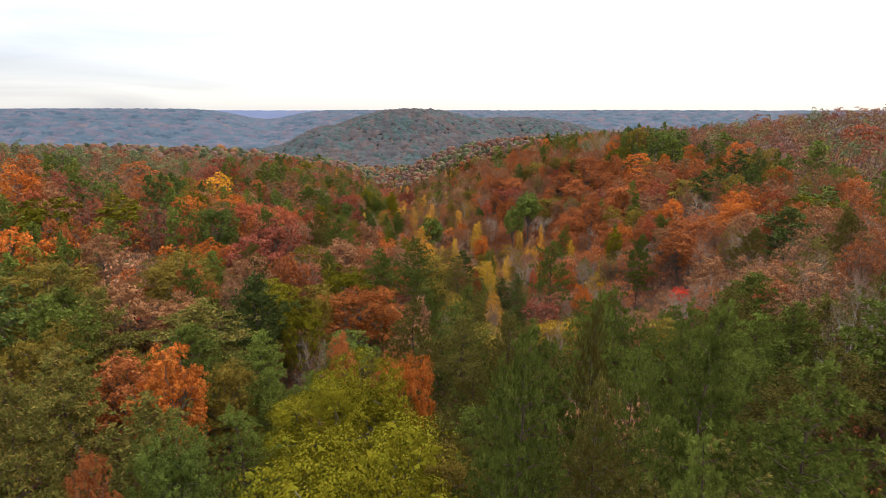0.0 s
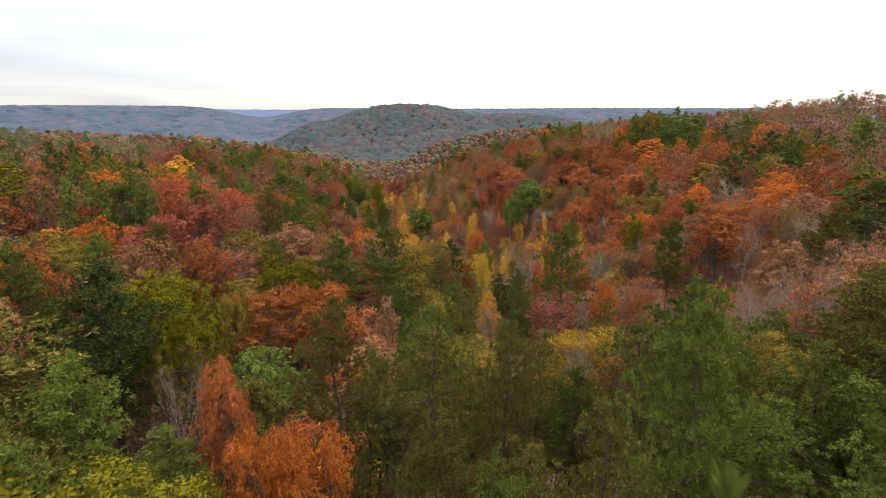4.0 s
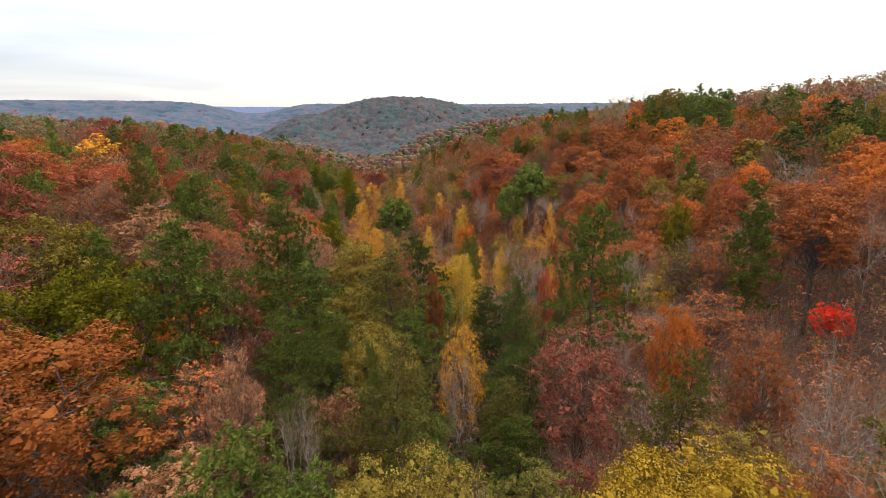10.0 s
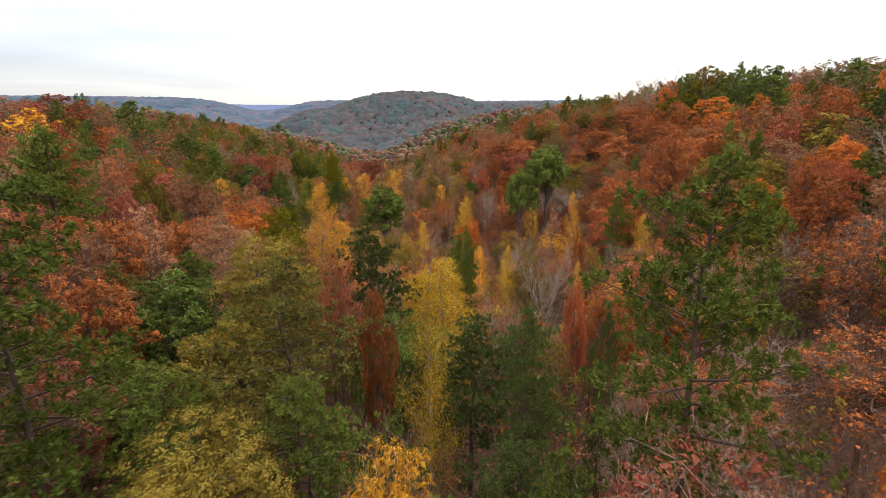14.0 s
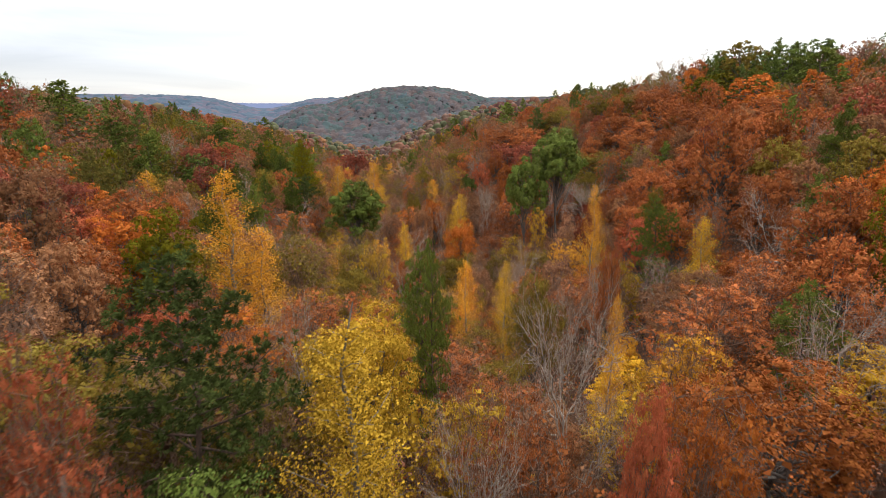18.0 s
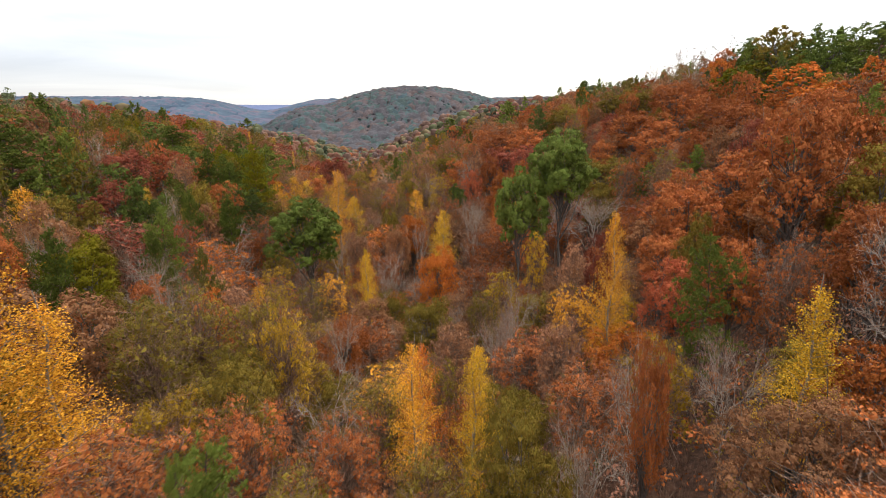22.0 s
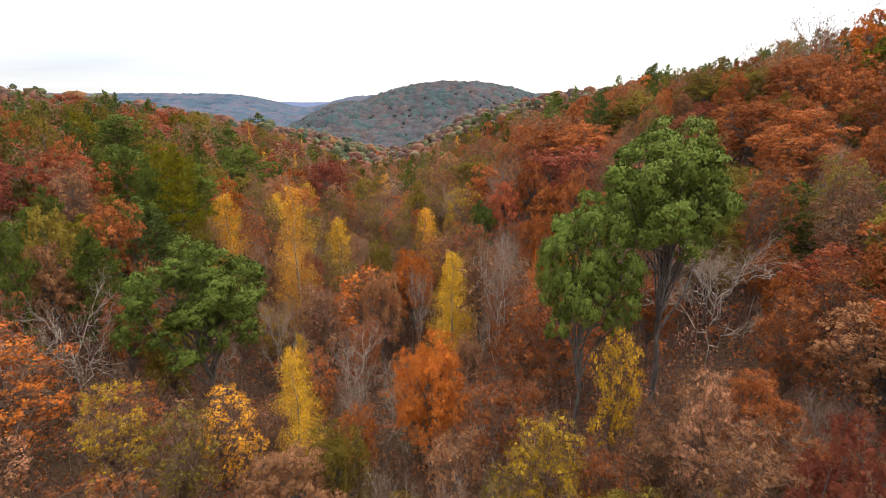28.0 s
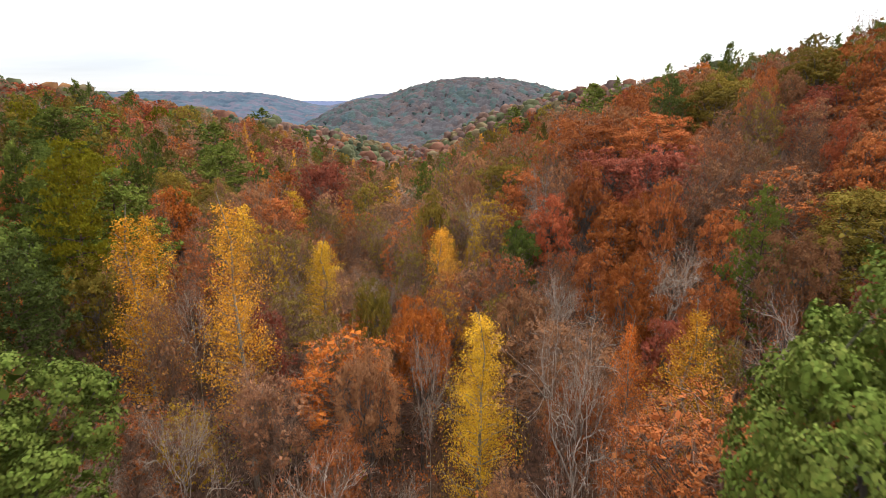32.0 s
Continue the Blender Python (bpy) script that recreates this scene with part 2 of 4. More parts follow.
# slope woods: leaf colours greyed in the base colour to imitate light haze
MID_HAZE = {
    "pine": leaf_material("hazed_valley_pine_woods", (0.089, 0.108, 0.053), (0.120, 0.133, 0.060), 0.5),
    "green": leaf_material("hazed_valley_green_woods", (0.115, 0.129, 0.055), (0.156, 0.154, 0.062), 0.5),
    "olive": leaf_material("hazed_valley_olive_woods", (0.157, 0.117, 0.051), (0.192, 0.132, 0.057), 0.5),
    "rust": leaf_material("hazed_valley_rust_woods", (0.197, 0.076, 0.043), (0.226, 0.096, 0.049), 0.5),
    "orange": leaf_material("hazed_valley_orange_woods", (0.226, 0.090, 0.034), (0.259, 0.112, 0.039), 0.5),
    "brown": leaf_material("hazed_valley_brown_woods", (0.146, 0.073, 0.048), (0.171, 0.087, 0.055), 0.5),
    "maroon": leaf_material("hazed_valley_maroon_woods", (0.187, 0.062, 0.047), (0.216, 0.080, 0.052), 0.5),
    "twig": leaf_material("hazed_valley_bare_woods", (0.149, 0.090, 0.073), (0.175, 0.112, 0.089), 0.5, 0.0),
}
# mauve haze and the solid crowns' missing self-shade, painted into the base colours
HEAD_HAZE = {
    "pine": leaf_material("hazed_head_pine_woods", (0.050, 0.060, 0.036), (0.062, 0.071, 0.040), 0.5, 0.0, 0.02, 0.30, 0.25),
    "green": leaf_material("hazed_head_green_woods", (0.069, 0.074, 0.038), (0.084, 0.084, 0.041), 0.5, 0.0, 0.02, 0.30, 0.25),
    "olive": leaf_material("hazed_head_olive_woods", (0.105, 0.081, 0.043), (0.122, 0.091, 0.046), 0.5, 0.0, 0.02, 0.30, 0.25),
    "rust": leaf_material("hazed_head_rust_woods", (0.129, 0.060, 0.040), (0.148, 0.071, 0.043), 0.5, 0.0, 0.02, 0.30, 0.25),
    "orange": leaf_material("hazed_head_orange_woods", (0.153, 0.074, 0.034), (0.174, 0.089, 0.038), 0.5, 0.0, 0.02, 0.30, 0.25),
    "brown": leaf_material("hazed_head_brown_woods", (0.110, 0.067, 0.050), (0.126, 0.077, 0.057), 0.5, 0.0, 0.02, 0.30, 0.25),
    "maroon": leaf_material("hazed_head_maroon_woods", (0.103, 0.046, 0.040), (0.119, 0.055, 0.043), 0.5, 0.0, 0.02, 0.30, 0.25),
    "twig": leaf_material("hazed_head_bare_woods", (0.096, 0.065, 0.056), (0.110, 0.075, 0.065), 0.5, 0.0, 0.02, 0.30, 0.25),
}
BARK = {
    "pine": bark_material("pine_bark", (0.045, 0.030, 0.024), (0.12, 0.075, 0.055)),
    "oak": bark_material("oak_bark", (0.050, 0.042, 0.036), (0.15, 0.125, 0.105)),
    "pale": bark_material("bleached_bark", (0.13, 0.100, 0.078), (0.42, 0.345, 0.275)),
    "grey": bark_material("pale_grey_bark", (0.10, 0.085, 0.068), (0.29, 0.245, 0.195)),
    "twig": bark_material("mauve_twig_bark", (0.085, 0.050, 0.032), (0.25, 0.150, 0.098)),
}
LITTER = litter_material()

# ---- the lie of the land ----


def knots(v, xs, ys):
    return np.interp(v, xs, ys)


def ease(v):
    v = np.clip(v, 0, 1)
    return v * v * (3 - 2 * v)


def waves(x, y, size, seed):
    """Gentle irregular swells, about -1 to 1."""
    a = seed * 1.7
    u, v = x / size, y / size
    return (np.sin(u * 1.9 + v * 0.8 + a) + np.sin(u * -0.9 + v * 2.1 + a * 2.3) + np.sin(u * 2.7 - v * 1.6 + a * 0.7) * 0.6
            + np.sin(u * 0.4 + v * 3.3 + a * 3.1) * 0.5) / 3.1


# the valley's middle line, its bed, and the crests and slopes on both sides, by distance up the valley
ALONG = [-60, 20, 55, 90, 125, 160, 195, 235, 290, 360, 450, 600]
AXIS = [-21.61, -10.17, 2.42, 15.39, 21.41, 19.45, 13.16, 8.63, -14.26, -28.59, -47.94, -68.46]
BED = [52.36, 39.98, 29.23, 21.61, 17.49, 10.23, 3.83, 2.78, 5.91, 0.7, -2.02, -10.5]
CREST_EAST = [52.36, 54.13, 56.15, 58.59, 59.35, 57.71, 56.32, 58.95, 60.06, 49.31, 37.95, 21.53]
CREST_WEST = [62.73, 63.02, 63.29, 62.21, 60.58, 57.16, 52.47, 46.94, 40.71, 34.76, 18.23, 0.99]
SLOPE_EAST = [0.45, 0.45, 0.42, 0.39, 0.41, 0.49, 0.56, 0.53, 0.49, 0.5, 0.68, 0.74]
SLOPE_WEST = [0.25, 0.25, 0.26, 0.31, 0.34, 0.31, 0.36, 0.48, 0.39, 0.48, 0.6, 0.72]


def axis_x(y):
    return knots(y, ALONG, AXIS)


def ground_z(x, y):
    x, y = np.asarray(x, float), np.asarray(y, float)
    d = x - axis_x(y)
    bed = knots(y, ALONG, BED)
    rise_e = np.maximum(knots(y, ALONG, CREST_EAST) - bed, 3)
    rise_w = np.maximum(knots(y, ALONG, CREST_WEST) - bed, 3)
    east = rise_e * (1 - np.exp(-(np.maximum(d, 0) * knots(y, ALONG, SLOPE_EAST) / rise_e) ** 1.35))
    west = rise_w * (1 - np.exp(-(np.maximum(-d, 0) * knots(y, ALONG, SLOPE_WEST) / rise_w) ** 1.35))
    z = bed + np.where(d > 0, east, west)
    z = z + waves(x, y, 34, 1) * 1.3 * ease(np.abs(d) / 40) + waves(x, y, 90, 4) * 2.0 * ease(np.abs(d) / 90)
    # beyond the head of the valley: low woods, a domed hill and the plateau all round
    far = ease((y - 480) / 200)
    z = z * (1 - far) + (-10 + waves(x, y, 160, 7) * 4) * far
    # behind the western crest the land falls to a side valley
    back = ease((-d - 190) / 170) * (1 - far)
    z = z * (1 - back) - 8 * back
    h = [72.04, -47.3, 179.7, 56.51, 101.0, 237.35, 44.58, -173.9, 74.62, 58.3, 2.47, 18.28]
    hill = h[0] * np.exp(-(((x - h[1]) / h[2]) ** 2 + ((y - 900) / 140) ** 2) ** 1.2)
    tail = h[3] * np.exp(-(((x - h[4]) / h[5]) ** 2 + ((y - 960) / 120) ** 2) ** 1.2)
    spur = h[6] * np.exp(-(((x - h[7]) / h[8]) ** 2 + ((y - 840) / 110) ** 2) ** 1.1)
    z = z + np.maximum(np.maximum(hill, tail), spur) * ease((y - 500) / 200)
    r = np.hypot(x, y)
    way = np.degrees(np.arctan2(x, y))
    gap = np.exp(-((way + h[11]) / 3.5) ** 2) * (1 - ease((r - 2200) / 600))
    rim = (h[9] + h[10] * np.clip(-way / 35, -1, 1)) * (1 - 0.5 * gap) + waves(x, y, 420, 9) * 4
    up = ease((r - 1050) / 400)
    return np.maximum(z, z * (1 - up) + rim * up)


# ---- mesh helpers ----


def quick_mesh(name, verts, faces, mats, mat_index=None):
    """A mesh from an array of places and an array of faces of one size."""
    me = bpy.data.meshes.new(name)
    verts, faces = np.asarray(verts, np.float32), np.asarray(faces, np.int32)
    k = faces.shape[1]
    me.vertices.add(len(verts))
    me.vertices.foreach_set("co", verts.ravel())
    me.loops.add(faces.size)
    me.loops.foreach_set("vertex_index", faces.ravel())
    me.polygons.add(len(faces))
    me.polygons.foreach_set("loop_start", np.arange(0, faces.size, k, dtype=np.int32))
    for m in mats:
        me.materials.append(m)
    if mat_index is not None:
        me.polygons.foreach_set("material_index", np.asarray(mat_index, np.int32))
    me.update(calc_edges=True)
    return me


def unit(v):
    return v / np.maximum(np.linalg.norm(v, axis=-1, keepdims=True), 1e-9)


def kites(centre, normal, size, rng, length=1.25, fold=0.18):
    """Leaf clumps: a folded kite at each centre, facing its normal."""
    n = len(centre)
    normal = unit(normal)
    t = unit(np.cross(normal, unit(rng.normal(size=(n, 3)))))
    b = np.cross(normal, t)
    s = np.asarray(size).reshape(-1, 1) * np.ones((n, 1))
    a0 = centre - t * s * 0.5 * length
    a1 = centre + b * s * 0.42 + normal * s * fold
    a2 = centre + t * s * 0.5 * length - normal * s * fold
    a3 = centre - b * s * 0.42 + normal * s * fold
    v = np.stack([a0, a1, a2, a3], 1).reshape(-1, 3)
    return v, np.arange(4 * n).reshape(-1, 4)


def tubes(p0, p1, r0, r1, sides=4):
    """Tapered limbs between pairs of places."""
    p0, p1 = np.asarray(p0, float), np.asarray(p1, float)
    r0, r1 = np.asarray(r0, float).reshape(-1, 1), np.asarray(r1, float).reshape(-1, 1)
    n = len(p0)
    d = unit(p1 - p0)
    ref = np.where(np.abs(d[:, 2:3]) > 0.9, np.array([[1.0, 0, 0]]), np.array([[0, 0, 1.0]]))
    a = unit(np.cross(d, ref))
    b = np.cross(d, a)
    v = np.zeros((n, 2 * sides, 3))
    for i in range(sides):
        c, s = math.cos(2 * math.pi * i / sides), math.sin(2 * math.pi * i / sides)
        v[:, i] = p0 + (a * c + b * s) * r0
        v[:, sides + i] = p1 + (a * c + b * s) * r1
    base = (np.arange(n) * 2 * sides)[:, None]
    f = [base + np.array([[i, (i + 1) % sides, sides + (i + 1) % sides, sides + i]]) for i in range(sides)]
    return v.reshape(-1, 3), np.concatenate(f)


def join(parts):
    vs, fs, k = [], [], 0
    for v, f in parts:
        vs.append(v)
        fs.append(f + k)
        k += len(v)
    return np.concatenate(vs), np.concatenate(fs)


class Limbs:
    def __init__(self):
        self.p0, self.p1, self.r0, self.r1 = [], [], [], []

    def add(self, a, b, ra, rb):
        self.p0.append(a), self.p1.append(b), self.r0.append(ra), self.r1.append(rb)

    def bent(self, a, b, ra, rb, rng, steps=3, sag=0.12):
        """A limb that wanders from a to b."""
        a, b = np.asarray(a, float), np.asarray(b, float)
        ln = np.linalg.norm(b - a)
        last, out = a, []
        for i in range(1, steps + 1):
            f = i / steps
            q = a + (b - a) * f + (rng.normal(size=3) * sag * ln * 0.5 if i < steps else 0)
            self.add(last, q, ra + (rb - ra) * (f - 1 / steps), ra + (rb - ra) * f)
            last = q
            out.append(q)
        return out

    def mesh(self, sides=5):
        return tubes(self.p0, self.p1, self.r0, self.r1, sides)


def trunk_line(L, h, r, rng, lean=0.02, upto=1.0):
    pts = [np.zeros(3)]
    n = 7
    L.add(np.array([0, 0, -0.6]), np.array([0, 0, 0.5]), r * 1.5, r * 1.05)
    last = np.array([0, 0, 0.5])
    for i in range(1, n + 1):
        f = i / n * upto
        q = np.array([rng.normal() * lean * h * f, rng.normal() * lean * h * f, h * f])
        L.add(last, q, r * (1.05 - 0.95 * (i - 1) / n), r * (1.05 - 0.95 * i / n))
        last = q
        pts.append(q)
    return np.array(pts)


def on_trunk(pts, f):
    i = np.clip(f, 0, 0.999) * (len(pts) - 1)
    k = int(i)
    return pts[k] + (pts[k + 1] - pts[k]) * (i - k)


# ---- tree kinds: each returns a trunk mesh and a crown mesh, 20 m high ----
H = 20.0


def pine_shape(seed, fine, bushy=0.0, big=1.0):
    rng = np.random.default_rng(seed)
    L = Limbs()
    pts = trunk_line(L, H, 0.26, rng, 0.012)
    tufts = []
    n = int(54 + 10 * bushy) if fine else int(26 + 6 * bushy)
    start = 0.40 - 0.18 * bushy
    for i in range(n):
        f = start + (0.985 - start) * (i / (n - 1)) ** 0.9
        g = (f - start) / (1 - start)
        reach = (4.1 + 0.6 * bushy) * (0.42 + 0.58 * math.sin(min(1, (1 - g) * 1.25) * 1.45)) * rng.uniform(0.5, 1.15)
        reach = max(0.45, reach * (1 if g < 0.75 else (1 - g) * 3.0 + 0.25))
        if g < 0.2:
            reach *= rng.uniform(0.5, 1)
        az = i * 2.4 + rng.normal() * 0.4
        a = on_trunk(pts, f)
        tip = a + np.array([math.cos(az) * reach, math.sin(az) * reach, reach * (0.06 + 0.42 * g) + rng.normal() * 0.2])
        out = L.bent(a, tip, 0.07 * (1.2 - g), 0.018, rng, 2, 0.1)
        m = max(5, int(reach * (9.0 if fine else 4.6)))
        for j in range(m):
            u = 1.06 - 0.80 * ((j + rng.uniform()) / m) ** 1.25
            c = a + (tip - a) * u + rng.normal(size=3) * np.array([0.58, 0.58, 0.16]) * (0.35 + reach * 0.17)
            c[2] += 0.12
            tufts.append(c)
    top = on_trunk(pts, 1.0)
    for j in range(8):
        tufts.append(top + rng.normal(size=3) * np.array([0.3, 0.3, 0.35]) - np.array([0, 0, 0.25]))
    tufts = np.array(tufts)
    # every tuft is a burst of needle sprays that point up and out
    k = (30 if big > 1 else 13) if fine else 7
    c = np.repeat(tufts, k, 0)
    axis = np.concatenate([c[:, :2] * 0.12, np.full((len(c), 1), 0.55)], 1)
    d = unit(rng.normal(size=(len(c), 3)) + axis)
    ln = rng.uniform(0.24, 0.46, (len(c), 1)) * ((0.66 if big > 1 else 1.0) if fine else 1.7)
    w = unit(np.cross(d, rng.normal(size=d.shape))) * ln * ((0.115 if big > 1 else 0.15) if fine else 0.20)
    tip = c + d * ln
    mid = c + d * ln * 0.62
    v = np.stack([c, mid + w, tip, mid - w], 1).reshape(-1, 3)
    return L.mesh(5 if fine else 4), (v, np.arange(len(v)).reshape(-1, 4))


def broad_shape(seed, fine, radius=4.6, low=0.42, leaves=1.0, lobes=None, leaf=0.30, flat=1.0, twigs=1.0, lobe=0.245, sprays=0):
    """A broad crown: lobes of leaf clumps on forking limbs."""
    rng = np.random.default_rng(seed)
    L = Limbs()
    fork = low + 0.10
    pts = trunk_line(L, H * min(fork + 0.22, low + (1 - low) * 0.5), 0.30, rng, 0.02)
    n = lobes or (58 if fine else 40)
    cz, hz = H * (low + (1 - low) * 0.5), H * (1 - low) * 0.5
    g = np.arange(n) + 0.5
    el = np.arcsin(np.clip(1 - 1.72 * g / n, -1, 1))
    az = g * 2.39996 + rng.normal(size=n) * 0.35
    rad = rng.uniform(0.60, 0.95, n)
    rad[rng.uniform(size=n) < 0.22] *= 0.55
    lump = 1 + 0.22 * np.sin(az * 2 + seed) * np.cos(el) + 0.12 * np.sin(az * 3 + seed * 2)
    P = np.stack([np.cos(az) * np.cos(el) * radius * rad * lump, np.sin(az) * np.cos(el) * radius * rad * lump, cz + np.sin(el) * hz * rad * flat], 1)
    for i in range(n):
        if i % 2 and not fine:
            continue
        a = on_trunk(pts, rng.uniform(0.55, 1.0))
        mid = L.bent(a, P[i], 0.10, 0.022, rng, 3, 0.14)
        if fine and twigs:
            for _ in range(int(3 * twigs)):
                s = mid[rng.integers(len(mid))]
                L.add(s, s + rng.normal(size=3) * 0.9 + np.array([0, 0, 0.5]), 0.03, 0.008)
    # every lobe carries sprigs of leaves on its outside; larger ones are added within to block light
    total = (215 if fine else 50) * leaves
    sub = max(5, int(round((16 if fine else 8) * leaves ** 0.45)))
    per = max(3, int(round(total / sub)))
    lr = rng.uniform(0.78, 1.22, n) * lobe * radius
    out = unit(rng.normal(size=(n, sub, 3)) + np.array([0, 0, 0.4]) + unit(P - np.array([0, 0, cz]))[:, None, :] * 0.5)
    S = P[:, None, :] + out * (rng.uniform(0.72, 1.12, (n, sub, 1)) * lr[:, None, None]) * np.array([1, 1, 0.78])
    d = unit(rng.normal(size=(n, sub, per, 3)) + out[:, :, None, :] * 0.6)
    C = S[:, :, None, :] + d * rng.uniform(0.3, 1.0, (n, sub, per, 1)) * (0.30 * lr)[:, None, None, None] * np.array([1.15, 1.15, 0.8])
    N = d * 0.7 + out[:, :, None, :] + rng.normal(size=d.shape) * 0.42
    s = rng.uniform(0.75, 1.3, n * sub * per) * leaf * (0.62 if fine else 1.25)
    C, N = C.reshape(-1, 3), N.reshape(-1, 3)
    inner = 0 if leaves < 0.9 else 9 if fine else 5
    ci = (P[:, None, :] + unit(rng.normal(size=(n, inner, 3))) * (0.5 * lr)[:, None, None]).reshape(-1, 3)
    C, N = np.concatenate([C, ci]), np.concatenate([N, rng.normal(size=ci.shape)])
    s = np.concatenate([s, np.full(len(ci), 0.42)])
    crown = kites(C, N, s, rng)
    if sprays:
        # fine bare twigs that stand up out of every lobe
        at = np.repeat(P, sprays, 0) + rng.normal(size=(n * sprays, 3)) * lobe * radius * 0.7
        up = unit(rng.normal(size=at.shape) * 0.5 + np.concatenate([at[:, :2] * 0.10, np.full((len(at), 1), 0.6)], 1))
        ln = rng.uniform(0.5, 1.5, (len(at), 1))
        w = unit(np.cross(up, rng.normal(size=up.shape))) * (0.018 if fine else 0.03)
        tv = np.stack([at, at + up * ln * 0.4 + w, at + up * ln, at + up * ln * 0.4 - w], 1).reshape(-1, 3)
        return L.mesh(5 if fine else 4), crown, (tv, np.arange(len(tv)).reshape(-1, 4))
    return L.mesh(5 if fine else 4), crown


def poplar_shape(seed, fine, big=1.0):
    """A slim tapering crown of small, loose leaves on short upswept limbs."""
    rng = np.random.default_rng(seed)
    L = Limbs()
    pts = trunk_line(L, H * 0.97, 0.20, rng, 0.010)
    C = []
    n = 44 if fine else 26
    for i in range(n):
        g = (i + 0.5) / n
        f = 0.26 + 0.72 * g
        reach = 2.6 * (1 - g) ** 0.68 * (0.55 + 0.45 * min(1, g * 5)) * rng.uniform(0.55, 1.15) + 0.2
        az = i * 2.39996 + rng.normal() * 0.4
        a = on_trunk(pts, f * 0.97)
        tip = a + np.array([math.cos(az) * reach, math.sin(az) * reach, reach * 0.75])
        L.bent(a, tip, 0.045 * (1.2 - g), 0.012, rng, 2, 0.08)
        m = int((30 + 56 * reach) * (big ** 1.7 if fine else 0.4))
        u = rng.uniform(0.15, 1.1, (m, 1))
        C.append(a + (tip - a) * u + rng.normal(size=(m, 3)) * np.array([0.34, 0.34, 0.36]) * (0.4 + 0.34 * reach))
    C = np.concatenate(C)
    s = rng.uniform(0.7, 1.3, len(C)) * (0.140 / big if fine else 0.27)
    return L.mesh(5 if fine else 4), kites(C, rng.normal(size=C.shape) + np.array([0, 0, 0.5]), s, rng)


def bare_shape(seed, fine, leaves=240):
    """Bare forking limbs with fine twigs and a few leaves left."""
    rng = np.random.default_rng(seed)
    L, T = Limbs(), Limbs()
    pts = trunk_line(L, H * 0.66, 0.20, rng, 0.02)
    ends = []

    def grow(a, d, ln, r, level):
        b = a + d * ln
        out = (L if level < 2 else T).bent(a, b, r, r * 0.55, rng, 4 if level < 2 else 2, 0.17)
        if level >= (3 if fine else 2):
            ends.append(b)
            for _ in range(2):
                T.add(out[-1], out[-1] + unit(d + rng.normal(size=3) * 0.7) * ln * 0.7, r * 0.5, 0.006)
            return
        for i in range(4 if level else 3):
            s = out[rng.integers(max(0, len(out) - 2), len(out))]
            dd = unit(d + rng.normal(size=3) * 0.62 + np.array([0, 0, 0.16]))
            grow(s, dd, ln * rng.uniform(0.55, 0.78), r * 0.55, level + 1)

    for i in range(8):
        f = rng.uniform(0.5, 1.0)
        az = i * 2.4 + rng.normal() * 0.3
        lean = rng.uniform(0.35, 1.4)
        grow(on_trunk(pts, f), unit(np.array([math.cos(az) * lean, math.sin(az) * lean, 1.0])), rng.uniform(3.2, 5.2), 0.10, 0)
    ends = np.array(ends)
    pick = ends[rng.integers(len(ends), size=leaves)] + rng.normal(size=(leaves, 3)) * 0.5
    m = 1500 if fine else 260
    at = ends[rng.integers(len(ends), size=m)] + rng.normal(size=(m, 3)) * np.array([0.8, 0.8, 0.65])
    up = unit(rng.normal(size=(m, 3)) * 0.6 + np.concatenate([at[:, :2] * 0.12, np.full((m, 1), 0.5)], 1))
    ln = rng.uniform(0.5, 1.3, (m, 1)) * (1.0 if fine else 1.5)
    w = unit(np.cross(up, rng.normal(size=up.shape))) * (0.012 if fine else 0.025)
    tv = np.stack([at, at + up * ln * 0.5 + w, at + up * ln, at + up * ln * 0.5 - w], 1).reshape(-1, 3)
    lv = kites(pick, rng.normal(size=pick.shape), rng.uniform(0.12, 0.22, leaves) * (1.0 if fine else 1.5), rng)
    return join([L.mesh(4), T.mesh(4)]), join([lv, (tv, np.arange(len(tv)).reshape(-1, 4))])


KINDS = {
    "pine": (lambda s, f, b: pine_shape(s, f, 0.0, b), "pine", 4.1, "pine_tree", "pine"),
    "bushy_pine": (lambda s, f, b: pine_shape(s, f, 1.0, b), "pine", 4.7, "pine_tree", "pine"),
    "oak": (lambda s, f, b: broad_shape(s, f, 4.6, 0.42, b ** 1.2, None, 0.30 / b ** 0.7, 1.0, 1.0, 0.245, 3), "oak", 4.7, "oak_tree", "oak"),
    "round": (lambda s, f, b: broad_shape(s, f, 4.6, 0.36, 1.25 * b ** 1.2, None, 0.30 / b ** 0.7, 1.0, 0.6, 0.28), "oak", 4.7, "maple_tree", "maple"),
    "magnolia": (lambda s, f, b: broad_shape(s, f, 4.6, 0.54, 4.6, 44, 0.21, 1.0, 0.5, 0.23), "oak", 4.7, "evergreen_tree", "evergreen"),
    "high_magnolia": (lambda s, f, b: broad_shape(s, f, 4.6, 0.62, 4.6, 38, 0.21, 1.0, 1.0, 0.24), "oak", 4.7, "evergreen_tree", "evergreen"),
    "thin": (lambda s, f, b: broad_shape(s, f, 4.2, 0.38, 0.40 * b ** 1.2, None, 0.27 / b ** 0.7, 1.0, 3.0, 0.245, 24), "twig", 4.3, "sparse_oak_tree", "sparse oak"),
    "poplar": (lambda s, f, b: poplar_shape(s, f, b), "grey", 2.3, "poplar_tree", "poplar"),
    "bare": (lambda s, f, b: bare_shape(s, f), "pale", 4.6, "bare_tree", "bare tree"),
}
VARIANTS = {True: 4, False: 3}
CACHE = {}


